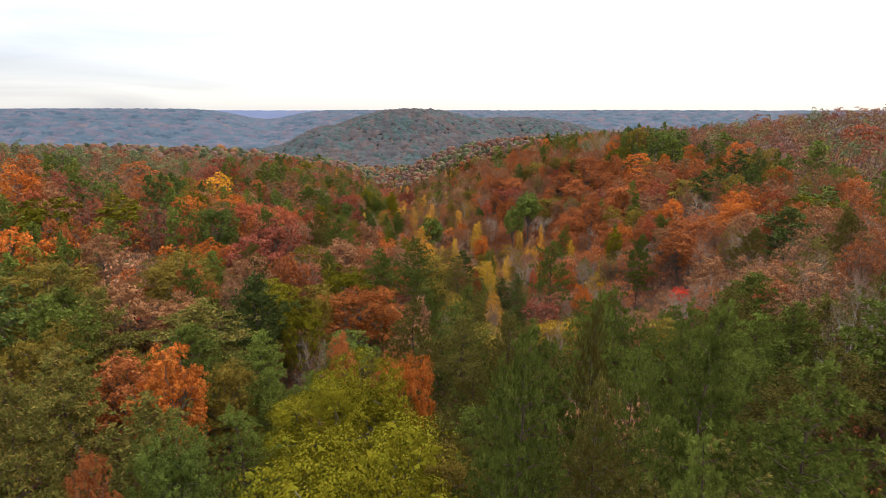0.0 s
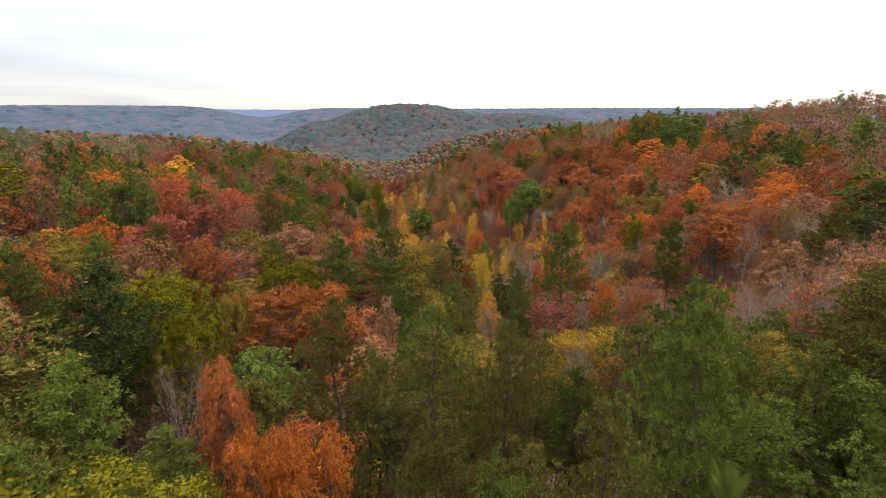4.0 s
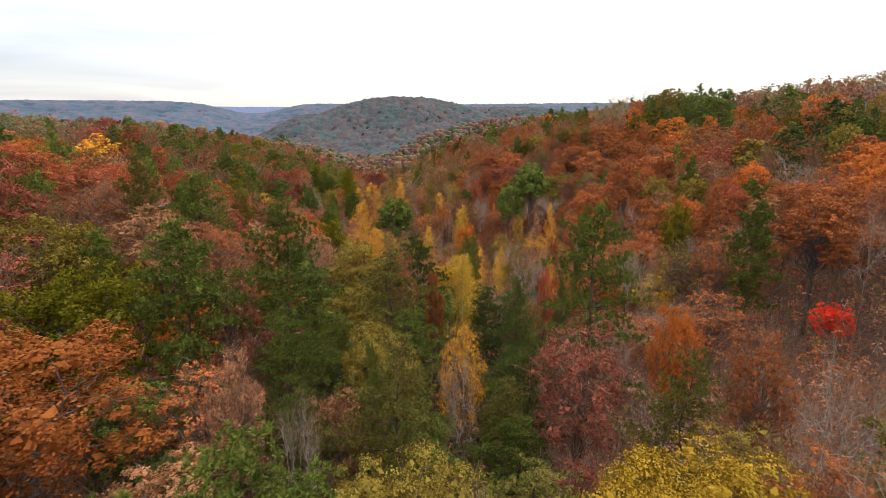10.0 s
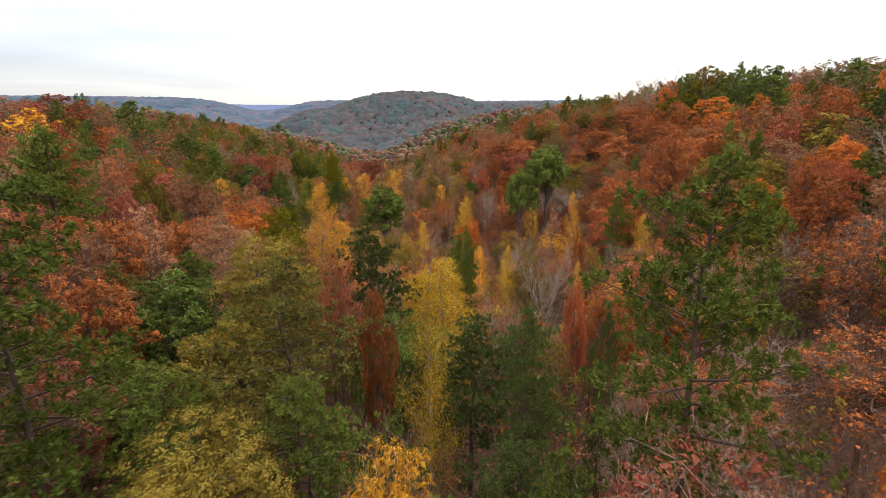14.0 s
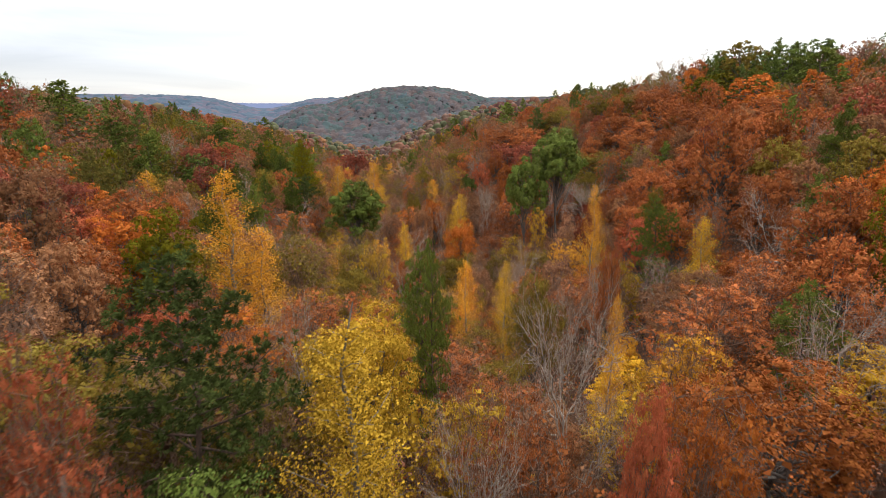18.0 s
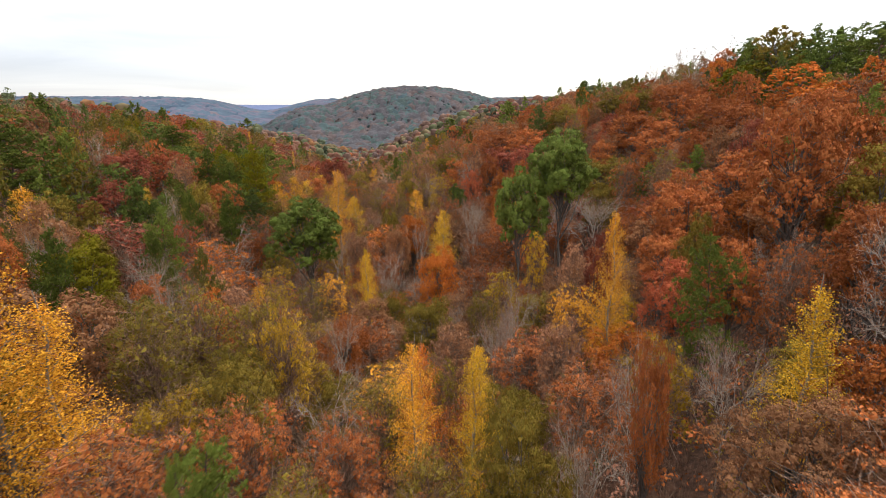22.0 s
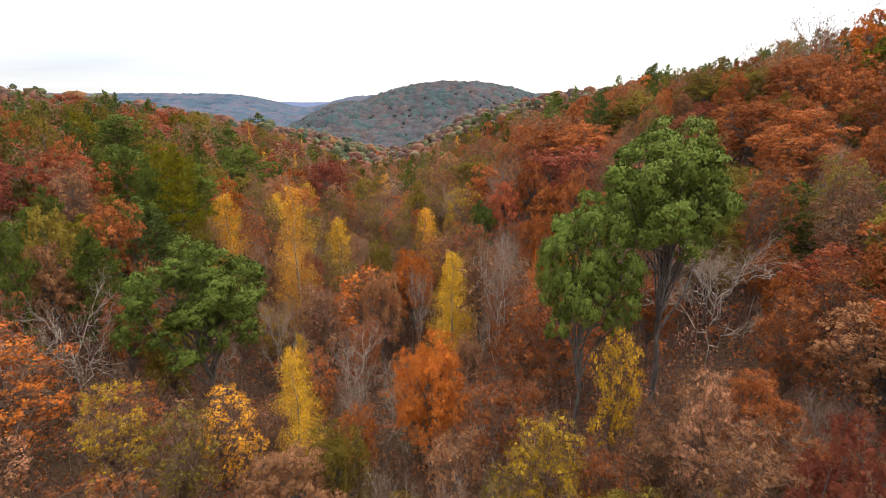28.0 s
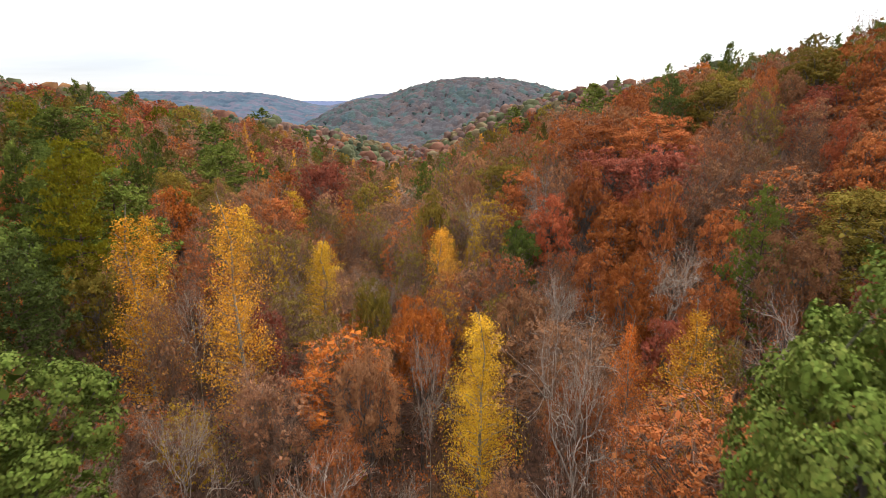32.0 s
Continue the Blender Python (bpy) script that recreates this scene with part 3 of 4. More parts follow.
def tree_meshes(kind, variant, fine, big=1.0):
    key = (kind, variant, fine, big)
    if key not in CACHE:
        make, bark = KINDS[kind][0], KINDS[kind][1]
        made = make(variant * 13 + 5 + (0 if fine else 100), fine, big)
        (tv, tf), (cv, cf) = made[:2]
        leaves = len(cf)
        # the crown's tip at the nominal height, its spread at the nominal radius
        up = H / np.percentile(cv[:, 2], 99.7)
        out = KINDS[kind][2] / np.percentile(np.hypot(cv[:, 0], cv[:, 1]), 95)
        if len(made) > 2:
            cv, cf = join(made[1:])
        tv, cv = tv * np.array([out, out, up]), cv * np.array([out, out, up])
        trunk = quick_mesh("trunk", tv, tf, [BARK[bark]])
        crown = quick_mesh("crown", cv, cf, [LEAF["green"], BARK["twig"]], np.arange(len(cf)) >= leaves)
        CACHE[key] = trunk, crown
    return CACHE[key]


WORDS = {
    "pine": "green", "pine_dark": "dark green", "pine_olive": "olive brown", "green": "green", "bright_green": "bright green",
    "olive": "olive", "yellow_green": "yellow-green", "yellow": "bright yellow", "mustard": "mustard yellow", "gold": "golden orange", "orange": "orange", "rust": "rust red", "copper": "copper orange",
    "red": "red", "crimson": "crimson", "scarlet": "scarlet", "maroon": "dark maroon", "brown": "brown", "tan": "pale tan", "twig": "grey",
}
FORM = {
    "pine": "tall %s loblolly pine with a bare lower trunk", "bushy_pine": "bushy %s pine with dense low branches",
    "oak": "oak with a broad crown of %s autumn leaves", "round": "maple with a full rounded crown of %s leaves",
    "magnolia": "evergreen broadleaf tree with glossy %s clumped foliage", "high_magnolia": "tall evergreen broadleaf tree with %s foliage on bare trunk", "thin": "half-bare oak with thin %s leaves",
    "poplar": "slim tapering poplar with loose %s leaves", "bare": "leafless tree with pale grey limbs and few %s leaves",
}
FLIGHT_DROP = 0.170


def flight_z(y):
    """Keeps tree tops clear of the open air over the middle of the valley."""
    return 75 - FLIGHT_DROP * y


rnd = random.Random(7)
SITES = []


def tree(kind, x, y, top, radius, colour, fine=True, variant=None, turn=None):
    """One tree: its foot stands on the ground at x, y; top is the height of its tip above the world's zero, radius its crown's."""
    g = float(ground_z(x, y))
    h = max(5.0, top - g)
    v = rnd.randrange(VARIANTS[fine]) if variant is None else variant
    big = 1.0
    if fine:
        # finer leaves where the flight passes close by
        close = math.hypot(x - knots(y, [0, 100, 200], [0, 14, 20]), flight_z(y) - top) < 27 and y < 245
        if kind in ("pine", "bushy_pine"):
            big = 1.5 if close else 1.0
        elif kind == "poplar":
            big = 1.7 if close else 1.3 if radius > 1.9 else 1.0
        elif kind in ("oak", "round", "thin"):
            big = 2.2 if radius > 6.2 or close else 1.4 if radius > 4.9 else 1.0
    if big > 1.0:
        v = v % 3
    trunk, crown = tree_meshes(kind, v, fine, big)
    k = KINDS[kind]
    name = "hickory_tree" if kind == "round" and colour in ("olive", "yellow_green") else "young_pine_tree" if kind == "bushy_pine" else "red_oak_tree" if kind == "oak" and colour == "rust" else "sweetgum_tree" if kind == "oak" and colour in ("red", "crimson", "maroon") else "shortleaf_pine_tree" if kind == "pine" and colour != "pine" else "half_bare_oak_tree" if kind == "thin" and colour in ("brown", "tan") else k[3]
    root = new(name)
    root.empty_display_size = 0.5
    s = radius / k[2]
    root.matrix_basis = pose(x, y, g - 0.15, 0, 0, rnd.uniform(0, 360) if turn is None else turn) @ Matrix.Diagonal((s, s, h / H, 1))
    a, b = new("trunk", trunk), new("crown", crown)
    a.parent = b.parent = root
    b.material_slots[0].link = "OBJECT"
    b.material_slots[0].material = LEAF[colour]
    word = name[:-5].replace("_", " ") if name != k[3] else k[4]
    text = FORM[kind] % WORDS[colour]
    tagged(root, text.replace("oak with", word + " with").replace("maple with", word + " with") if name != k[3] else text, word, "woodland " + word + " trees")
    SITES.append((x, y, radius))
    return root


# ---- the ground: one sheet to the horizon ----


def ground_sheet():
    t = np.linspace(-1, 1, 321)
    xs = 4200 * np.sign(t) * np.abs(t) ** 2.6 + 260 * t
    u = np.linspace(0, 1, 330)
    ys = -400 + 900 * u + 4000 * u ** 4
    X, Y = np.meshgrid(xs, ys)
    Z = ground_z(X, Y)
    v = np.stack([X, Y, Z], -1).reshape(-1, 3)
    w, hgt = len(xs), len(ys)
    i = (np.arange(hgt - 1)[:, None] * w + np.arange(w - 1)[None, :]).reshape(-1, 1)
    me = quick_mesh("ground", v, i + np.array([[0, 1, w + 1, w]]), [LITTER])
    me.polygons.foreach_set("use_smooth", np.ones(len(me.polygons), bool))
    ob = new("ground", me)
    tagged(ob, "brown leaf-littered forest floor of a wooded valley", "ground", "", "structure")
    return ob


ground_sheet()

# ---- trees that stand out, one by one ----
tree("bushy_pine", 7.1, 12.1, 66.4, 2.1, "pine")
tree("pine", 8.2, 14.5, 69.3, 1.6, "pine")
tree("bushy_pine", 12.0, 14.9, 67.2, 3.1, "pine")
tree("pine", 3.0, 17.4, 67.0, 2.0, "pine")
tree("bushy_pine", 6.0, 17.9, 64.9, 2.3, "pine_olive")
tree("oak", -16.1, 19.8, 60.2, 1.6, "rust")
tree("round", -4.1, 20.8, 61.2, 5.3, "yellow_green")
tree("bushy_pine", 8.9, 21.5, 64.8, 2.0, "pine")
tree("round", -14.8, 24.4, 58.4, 2.6, "green")
tree("bushy_pine", 4.7, 25.1, 63.9, 3.4, "pine")
tree("pine", 8.2, 26.0, 65.3, 1.3, "pine_olive")
tree("round", -4.8, 28.4, 60.4, 4.2, "yellow_green")
tree("bushy_pine", 17.9, 30.5, 63.5, 3.0, "pine")
tree("bushy_pine", -27.6, 33.9, 58.8, 4.1, "pine_olive")
tree("bushy_pine", 4.5, 35.2, 57.3, 2.3, "pine")
tree("round", -9.7, 37.6, 54.2, 5.7, "yellow_green")
tree("oak", -22.3, 38.0, 56.7, 3.4, "orange")
tree("bushy_pine", 8.8, 38.8, 56.9, 3.1, "pine_olive")
tree("round", -33.1, 38.9, 58.3, 3.4, "olive")
tree("bushy_pine", 20.1, 39.1, 60.2, 2.5, "pine")
tree("bare", 35.4, 41.1, 62.4, 3.5, "brown")
tree("pine", 13.4, 42.1, 59.9, 2.6, "pine")
tree("round", -3.3, 42.2, 54.3, 2.8, "orange")
tree("pine", 15.2, 46.1, 58.6, 1.7, "pine")
tree("bushy_pine", -3.0, 50.4, 56.1, 4.4, "pine_olive")
tree("bushy_pine", 18.2, 53.0, 56.4, 4.2, "pine")
tree("oak", -11.6, 54.3, 50.8, 2.1, "rust")
tree("bushy_pine", -28.2, 55.1, 54.0, 6.9, "pine_olive")
tree("pine", 7.6, 55.3, 52.8, 2.8, "pine_olive")
tree("bare", -15.7, 56.4, 50.1, 2.3, "brown")
tree("thin", 43.2, 57.0, 58.1, 4.5, "brown")
tree("pine", 2.5, 58.3, 51.3, 4.0, "pine_olive")
tree("pine", -23.8, 61.7, 55.2, 4.5, "pine_dark")
tree("bushy_pine", 19.7, 62.1, 50.6, 4.6, "pine_olive")
tree("round", -51.7, 63.7, 56.2, 7.4, "olive")
tree("pine", 2.4, 64.6, 50.2, 3.4, "pine")
tree("round", -19.0, 64.7, 50.2, 3.2, "yellow_green")
tree("bushy_pine", 12.0, 66.0, 47.5, 4.6, "pine_olive")
tree("round", -42.9, 67.9, 46.5, 3.8, "scarlet")
tree("bare", 16.3, 68.3, 46.7, 2.9, "brown")
tree("bare", 24.6, 71.7, 47.7, 2.7, "brown")
tree("pine", 1.6, 72.0, 47.0, 4.0, "pine")
tree("round", -26.0, 72.1, 50.9, 4.4, "yellow_green")
tree("bare", 41.1, 72.6, 52.5, 4.4, "tan")
tree("round", -18.2, 73.2, 49.1, 1.9, "olive")
tree("bare", 36.1, 73.4, 50.6, 3.6, "brown")
tree("bare", 10.8, 73.9, 44.0, 2.1, "tan")
tree("round", 18.5, 74.7, 44.2, 5.0, "mustard")
tree("round", -40.9, 76.7, 53.2, 7.0, "olive")
tree("oak", -13.4, 78.3, 47.8, 7.2, "copper")
tree("round", -27.4, 78.9, 49.0, 3.8, "yellow_green")
tree("bare", 30.0, 82.0, 45.9, 3.3, "rust")
tree("bare", 0.7, 82.1, 43.5, 2.0, "brown")
tree("oak", -56.1, 82.2, 55.7, 4.4, "brown")
tree("oak", -32.1, 82.7, 51.6, 4.3, "brown")
tree("thin", -3.8, 84.8, 43.9, 1.9, "tan")
tree("bushy_pine", 6.0, 85.0, 44.6, 4.2, "pine_olive")
tree("oak", 46.4, 85.8, 50.7, 4.3, "brown")
tree("bushy_pine", 24.9, 87.7, 42.3, 3.8, "pine_olive")
tree("bushy_pine", 3.8, 87.9, 43.0, 1.4, "pine")
tree("thin", 29.6, 88.2, 43.7, 2.8, "rust")
tree("oak", -42.2, 90.3, 52.8, 3.6, "orange")
tree("round", -17.6, 90.5, 47.0, 4.8, "yellow_green")
tree("bare", 9.9, 92.9, 40.5, 2.0, "brown")
tree("bushy_pine", -3.5, 93.8, 42.0, 3.8, "pine")
tree("thin", -27.1, 93.9, 48.5, 5.8, "crimson")
tree("thin", 19.6, 94.6, 40.6, 4.8, "crimson")
tree("oak", 27.3, 95.4, 42.5, 1.9, "orange")
tree("oak", -37.8, 96.2, 51.7, 6.2, "crimson")
tree("pine", -12.0, 96.2, 49.2, 3.8, "pine")
tree("round", -76.2, 97.0, 58.8, 6.8, "yellow_green", False)
tree("thin", 10.1, 97.4, 40.0, 2.5, "gold")
tree("round", -20.6, 98.9, 44.8, 4.3, "yellow_green")
tree("pine", 67.4, 99.1, 56.8, 6.4, "pine_dark")
tree("pine", -5.3, 100.6, 50.0, 4.4, "pine")
tree("pine", 22.5, 102.2, 49.4, 4.4, "pine")
tree("oak", -34.6, 103.4, 53.4, 5.2, "crimson")
tree("round", -46.7, 104.4, 57.0, 5.0, "green")
tree("round", -67.6, 106.9, 57.5, 7.4, "yellow_green", False)
tree("pine", 2.9, 108.6, 43.2, 4.6, "pine_olive")
tree("poplar", 10.9, 111.6, 41.2, 1.9, "mustard")
tree("oak", 7.6, 111.7, 40.2, 1.3, "rust")
tree("pine", 16.8, 112.0, 39.2, 2.6, "pine_dark")
tree("oak", -23.3, 112.7, 47.2, 6.1, "brown")
tree("bare", 68.7, 113.0, 50.7, 6.2, "tan")
tree("bushy_pine", 22.3, 113.4, 38.9, 1.3, "pine_dark")
tree("round", 56.0, 115.8, 34.6, 2.3, "scarlet")
tree("pine", 46.6, 117.9, 47.0, 3.1, "pine")
tree("thin", 3.7, 118.8, 40.3, 2.0, "red")
tree("round", -2.0, 121.3, 41.3, 5.0, "olive")
tree("oak", 22.1, 121.4, 37.8, 1.3, "red")
tree("bare", 16.4, 123.0, 36.9, 2.4, "rust")
tree("thin", 24.7, 123.3, 36.9, 2.1, "orange")
tree("oak", 58.6, 123.5, 46.7, 5.5, "rust")
tree("oak", -48.7, 123.9, 53.7, 7.0, "red")
tree("pine", 5.1, 124.4, 41.2, 3.9, "pine_dark")
tree("poplar", 11.6, 124.7, 38.5, 3.2, "mustard")
tree("round", 90.8, 125.9, 54.6, 6.6, "yellow_green", False)
tree("thin", 76.8, 127.0, 50.6, 6.4, "brown")
tree("oak", 30.2, 128.0, 35.0, 5.6, "copper")
tree("oak", -40.4, 128.3, 50.8, 5.8, "red")
tree("bare", 39.0, 130.5, 38.8, 2.3, "brown")
tree("bare", 21.3, 130.7, 39.0, 3.6, "brown")
tree("round", 10.4, 131.9, 36.0, 3.8, "mustard")
tree("oak", 66.2, 133.6, 47.7, 5.3, "rust")
tree("thin", -12.0, 134.0, 40.6, 3.8, "brown")
tree("bare", 54.8, 134.2, 43.0, 4.1, "brown")
tree("bare", 38.3, 135.4, 37.8, 3.5, "tan")
tree("bare", -37.7, 135.6, 47.4, 6.3, "rust")
tree("round", 98.9, 136.5, 55.6, 7.4, "green", False)
tree("round", 43.2, 136.6, 31.6, 4.2, "yellow")
tree("bare", 5.4, 137.7, 35.8, 2.2, "rust")
tree("oak", -56.5, 137.7, 53.1, 4.4, "orange")
tree("oak", 79.0, 138.0, 50.9, 6.5, "orange")
tree("pine", 13.9, 139.1, 38.0, 1.3, "pine")
tree("pine", 12.9, 141.4, 36.7, 2.6, "pine")
tree("poplar", 27.0, 141.7, 33.2, 1.3, "gold")
tree("oak", -46.8, 142.0, 48.8, 5.8, "red")
tree("round", 49.3, 144.2, 42.4, 3.0, "yellow_green")
tree("round", 29.7, 145.6, 26.3, 3.5, "yellow")
tree("round", 31.0, 150.6, 25.9, 1.9, "gold")
tree("round", 23.1, 152.6, 31.4, 2.7, "olive")
tree("round", -12.3, 152.6, 37.6, 3.6, "yellow_green")
tree("oak", 87.9, 152.7, 51.7, 6.1, "orange")
tree("bare", 26.6, 153.0, 31.7, 2.5, "brown")
tree("oak", 49.8, 153.4, 40.0, 3.9, "rust")
tree("oak", 54.8, 154.0, 41.7, 3.9, "orange")
tree("poplar", -6.7, 154.9, 40.6, 3.4, "gold")
tree("oak", 30.6, 155.4, 33.4, 1.3, "rust")
tree("poplar", -4.5, 156.3, 34.9, 3.0, "gold")
tree("poplar", 40.0, 157.4, 35.8, 2.3, "yellow")
tree("bare", 31.5, 160.2, 31.9, 3.3, "tan")
tree("poplar", 20.9, 161.4, 29.9, 1.8, "yellow")
tree("oak", 94.5, 162.2, 52.6, 6.3, "rust", False)
tree("poplar", 16.7, 162.8, 29.6, 2.1, "gold")
tree("oak", -29.5, 163.0, 38.8, 4.2, "crimson")
tree("oak", 68.4, 163.7, 44.9, 4.0, "orange")
tree("thin", -4.0, 164.9, 32.0, 3.8, "olive")
tree("round", 45.8, 165.5, 28.9, 2.5, "olive")
tree("poplar", 16.8, 166.8, 27.6, 2.1, "orange")
tree("round", 24.4, 166.8, 24.4, 3.0, "olive")
tree("oak", 75.6, 168.6, 46.8, 4.6, "orange")
tree("oak", 52.4, 169.0, 39.4, 3.9, "rust")
tree("thin", 4.7, 169.2, 30.1, 2.6, "mustard")
tree("bare", 86.5, 171.1, 48.9, 6.2, "tan")
tree("pine", 40.8, 172.3, 35.4, 3.0, "pine")
tree("thin", 1.6, 172.4, 30.2, 3.0, "olive")
tree("poplar", 21.8, 174.2, 24.0, 1.8, "yellow")
tree("thin", -5.1, 174.8, 29.9, 3.8, "olive")
tree("oak", 36.0, 176.5, 25.5, 4.2, "orange")
tree("poplar", 34.1, 176.8, 36.2, 1.9, "gold")
tree("bare", 7.5, 178.9, 26.6, 2.3, "tan")
tree("pine", 98.4, 180.0, 54.2, 4.6, "pine_dark", False)
tree("round", -20.5, 180.0, 33.0, 4.3, "yellow_green")
tree("bare", -12.0, 180.9, 30.2, 3.4, "brown")
tree("oak", 53.2, 182.3, 47.0, 4.6, "rust")
tree("round", 44.3, 182.6, 35.2, 2.3, "olive")
tree("pine", 91.9, 182.7, 54.3, 5.4, "pine_dark", False)
tree("oak", -79.5, 183.3, 47.8, 6.8, "orange", False)
tree("bare", 23.6, 183.4, 24.4, 3.4, "tan")
tree("oak", 72.5, 184.1, 45.3, 6.0, "brown")
tree("poplar", -3.1, 184.3, 26.4, 2.6, "gold")
tree("pine", 131.7, 185.1, 64.8, 7.4, "pine", False)
tree("oak", 35.9, 187.1, 32.0, 2.1, "maroon")
tree("bare", 26.4, 187.9, 27.1, 2.7, "rust")
tree("oak", 58.0, 188.0, 40.5, 5.4, "brown")
tree("bare", -18.8, 188.9, 30.1, 4.3, "brown")
tree("round", 90.0, 190.4, 50.3, 7.1, "olive", False)
tree("oak", -152.8, 190.9, 59.4, 7.4, "rust", False)
tree("round", 15.6, 190.9, 22.8, 3.7, "olive")
tree("bare", -32.5, 190.9, 33.4, 3.6, "tan")
tree("round", -108.2, 195.8, 51.6, 7.4, "green", False)
tree("oak", 48.1, 195.9, 36.4, 4.7, "rust")
tree("poplar", -39.4, 196.5, 35.7, 3.4, "gold")
tree("pine", 111.1, 196.8, 60.3, 6.5, "pine_dark", False)
tree("thin", -28.3, 197.7, 31.2, 7.2, "crimson")
tree("thin", -15.4, 199.2, 27.9, 5.3, "orange")
tree("oak", 57.6, 202.5, 40.0, 4.9, "rust")
tree("thin", 30.8, 203.4, 28.4, 1.9, "yellow")
tree("poplar", 5.1, 205.6, 24.2, 2.2, "yellow")
tree("oak", -121.3, 206.3, 55.7, 7.4, "rust", False)
tree("magnolia", 28.8, 207.7, 37.4, 4.1, "bright_green")
tree("bare", -17.5, 208.1, 28.8, 5.0, "brown")
tree("round", 16.1, 208.5, 24.6, 3.6, "orange")
tree("poplar", 4.5, 208.6, 24.2, 1.3, "yellow")
tree("oak", -35.6, 208.9, 35.2, 4.6, "maroon")
tree("magnolia", -4.9, 209.3, 32.3, 6.0, "green")
tree("oak", -91.9, 210.0, 50.9, 7.4, "gold", False)
tree("high_magnolia", 35.2, 210.0, 42.6, 5.4, "bright_green")
tree("round", -152.4, 210.6, 59.4, 7.4, "green", False)
tree("oak", 72.8, 210.9, 45.3, 7.4, "rust")
tree("pine", -55.8, 213.5, 44.6, 6.5, "pine")
tree("poplar", -32.8, 213.6, 33.4, 2.0, "yellow")
tree("thin", 24.4, 213.7, 25.7, 4.0, "rust")
tree("poplar", -0.3, 216.5, 19.0, 1.3, "yellow")
tree("bare", 42.7, 218.0, 32.7, 6.6, "tan")
tree("round", -41.0, 218.2, 36.9, 4.8, "green")
tree("thin", 28.4, 218.4, 27.1, 5.5, "rust")
tree("bare", 6.6, 218.4, 22.4, 4.5, "rust")
tree("bare", 22.0, 218.5, 33.0, 3.6, "brown")
tree("bare", -3.1, 220.0, 24.5, 2.9, "brown")
tree("thin", -68.7, 224.5, 45.4, 7.4, "rust", False)
tree("oak", -43.8, 225.2, 38.7, 5.2, "crimson")
tree("oak", -25.0, 225.3, 32.7, 3.6, "rust")
tree("bushy_pine", -20.4, 226.1, 31.1, 3.9, "pine_dark")
tree("oak", 84.3, 226.3, 48.4, 7.4, "rust")
tree("oak", 179.2, 226.7, 69.5, 7.4, "red", False)
tree("poplar", 30.1, 227.1, 28.7, 2.7, "gold")
tree("poplar", 16.0, 227.2, 26.9, 2.6, "yellow")
tree("poplar", 26.3, 227.6, 27.2, 1.8, "orange")
tree("thin", -10.5, 229.1, 26.8, 2.2, "brown")
tree("bare", 38.2, 229.7, 30.6, 4.6, "rust")
tree("oak", -91.3, 229.7, 53.0, 6.0, "red", False)
tree("poplar", -13.2, 230.4, 33.0, 3.0, "gold")
tree("oak", -99.9, 231.1, 54.8, 6.0, "maroon", False)
tree("poplar", -5.0, 231.4, 33.9, 3.1, "gold")
tree("pine", -78.8, 232.0, 52.9, 7.4, "pine", False)
tree("thin", 22.5, 233.2, 25.0, 6.0, "brown")
tree("thin", 3.6, 234.2, 22.4, 5.7, "orange")
tree("thin", -4.4, 234.7, 24.6, 2.7, "crimson")
tree("oak", 101.3, 235.3, 53.5, 7.4, "rust", False)
tree("pine", -23.5, 235.8, 38.8, 3.4, "yellow_green")
tree("poplar", 15.3, 235.9, 23.9, 3.2, "yellow")
tree("oak", -42.0, 237.1, 38.2, 4.7, "red")
tree("oak", 75.5, 237.1, 45.5, 7.4, "rust")
tree("oak", 89.7, 237.5, 50.2, 7.4, "orange", False)
tree("oak", 9.1, 239.4, 23.6, 3.4, "orange")
tree("round", 49.1, 240.5, 35.8, 7.4, "olive")
tree("poplar", -20.6, 241.7, 30.5, 3.1, "gold")
tree("bare", 32.7, 242.9, 29.8, 5.9, "brown")
tree("pine", 130.1, 243.6, 65.5, 7.4, "pine", False)
tree("bare", 22.8, 243.7, 26.7, 4.4, "brown")
tree("pine", -26.0, 243.8, 35.1, 5.7, "pine")
tree("oak", 76.7, 246.7, 47.4, 7.4, "rust")
tree("oak", 63.2, 248.2, 43.0, 7.4, "rust")
tree("thin", 44.4, 250.8, 35.4, 4.8, "rust")
tree("pine", -38.0, 253.0, 37.5, 4.8, "yellow_green")
tree("pine", 110.5, 253.0, 61.6, 6.5, "pine", False)
tree("poplar", -6.6, 254.2, 24.9, 3.4, "yellow")
tree("magnolia", 18.2, 255.5, 28.1, 2.5, "green")
tree("oak", 95.4, 255.8, 55.0, 7.4, "orange", False)
tree("oak", 52.8, 256.8, 40.8, 2.2, "red")
tree("round", 27.3, 257.2, 23.4, 2.2, "red")
tree("poplar", -8.3, 258.2, 23.9, 2.9, "yellow")
tree("poplar", 7.9, 259.0, 25.9, 3.3, "gold")
tree("poplar", -19.9, 259.0, 28.5, 3.4, "yellow")
tree("oak", 62.3, 259.4, 44.9, 7.4, "rust")
tree("poplar", 7.4, 263.8, 25.1, 2.5, "gold")
tree("oak", 36.8, 264.5, 36.7, 4.5, "crimson")
tree("round", -53.0, 264.7, 37.0, 5.1, "green")
tree("oak", 30.5, 268.8, 35.6, 5.8, "crimson")
tree("oak", -20.4, 270.8, 27.7, 5.0, "rust")
tree("round", 91.2, 270.8, 56.2, 7.4, "yellow_green", False)
tree("round", 120.5, 271.8, 65.7, 7.4, "green", False)
tree("pine", -60.3, 272.2, 41.7, 6.6, "pine")
tree("oak", 74.3, 272.7, 51.8, 7.4, "rust")
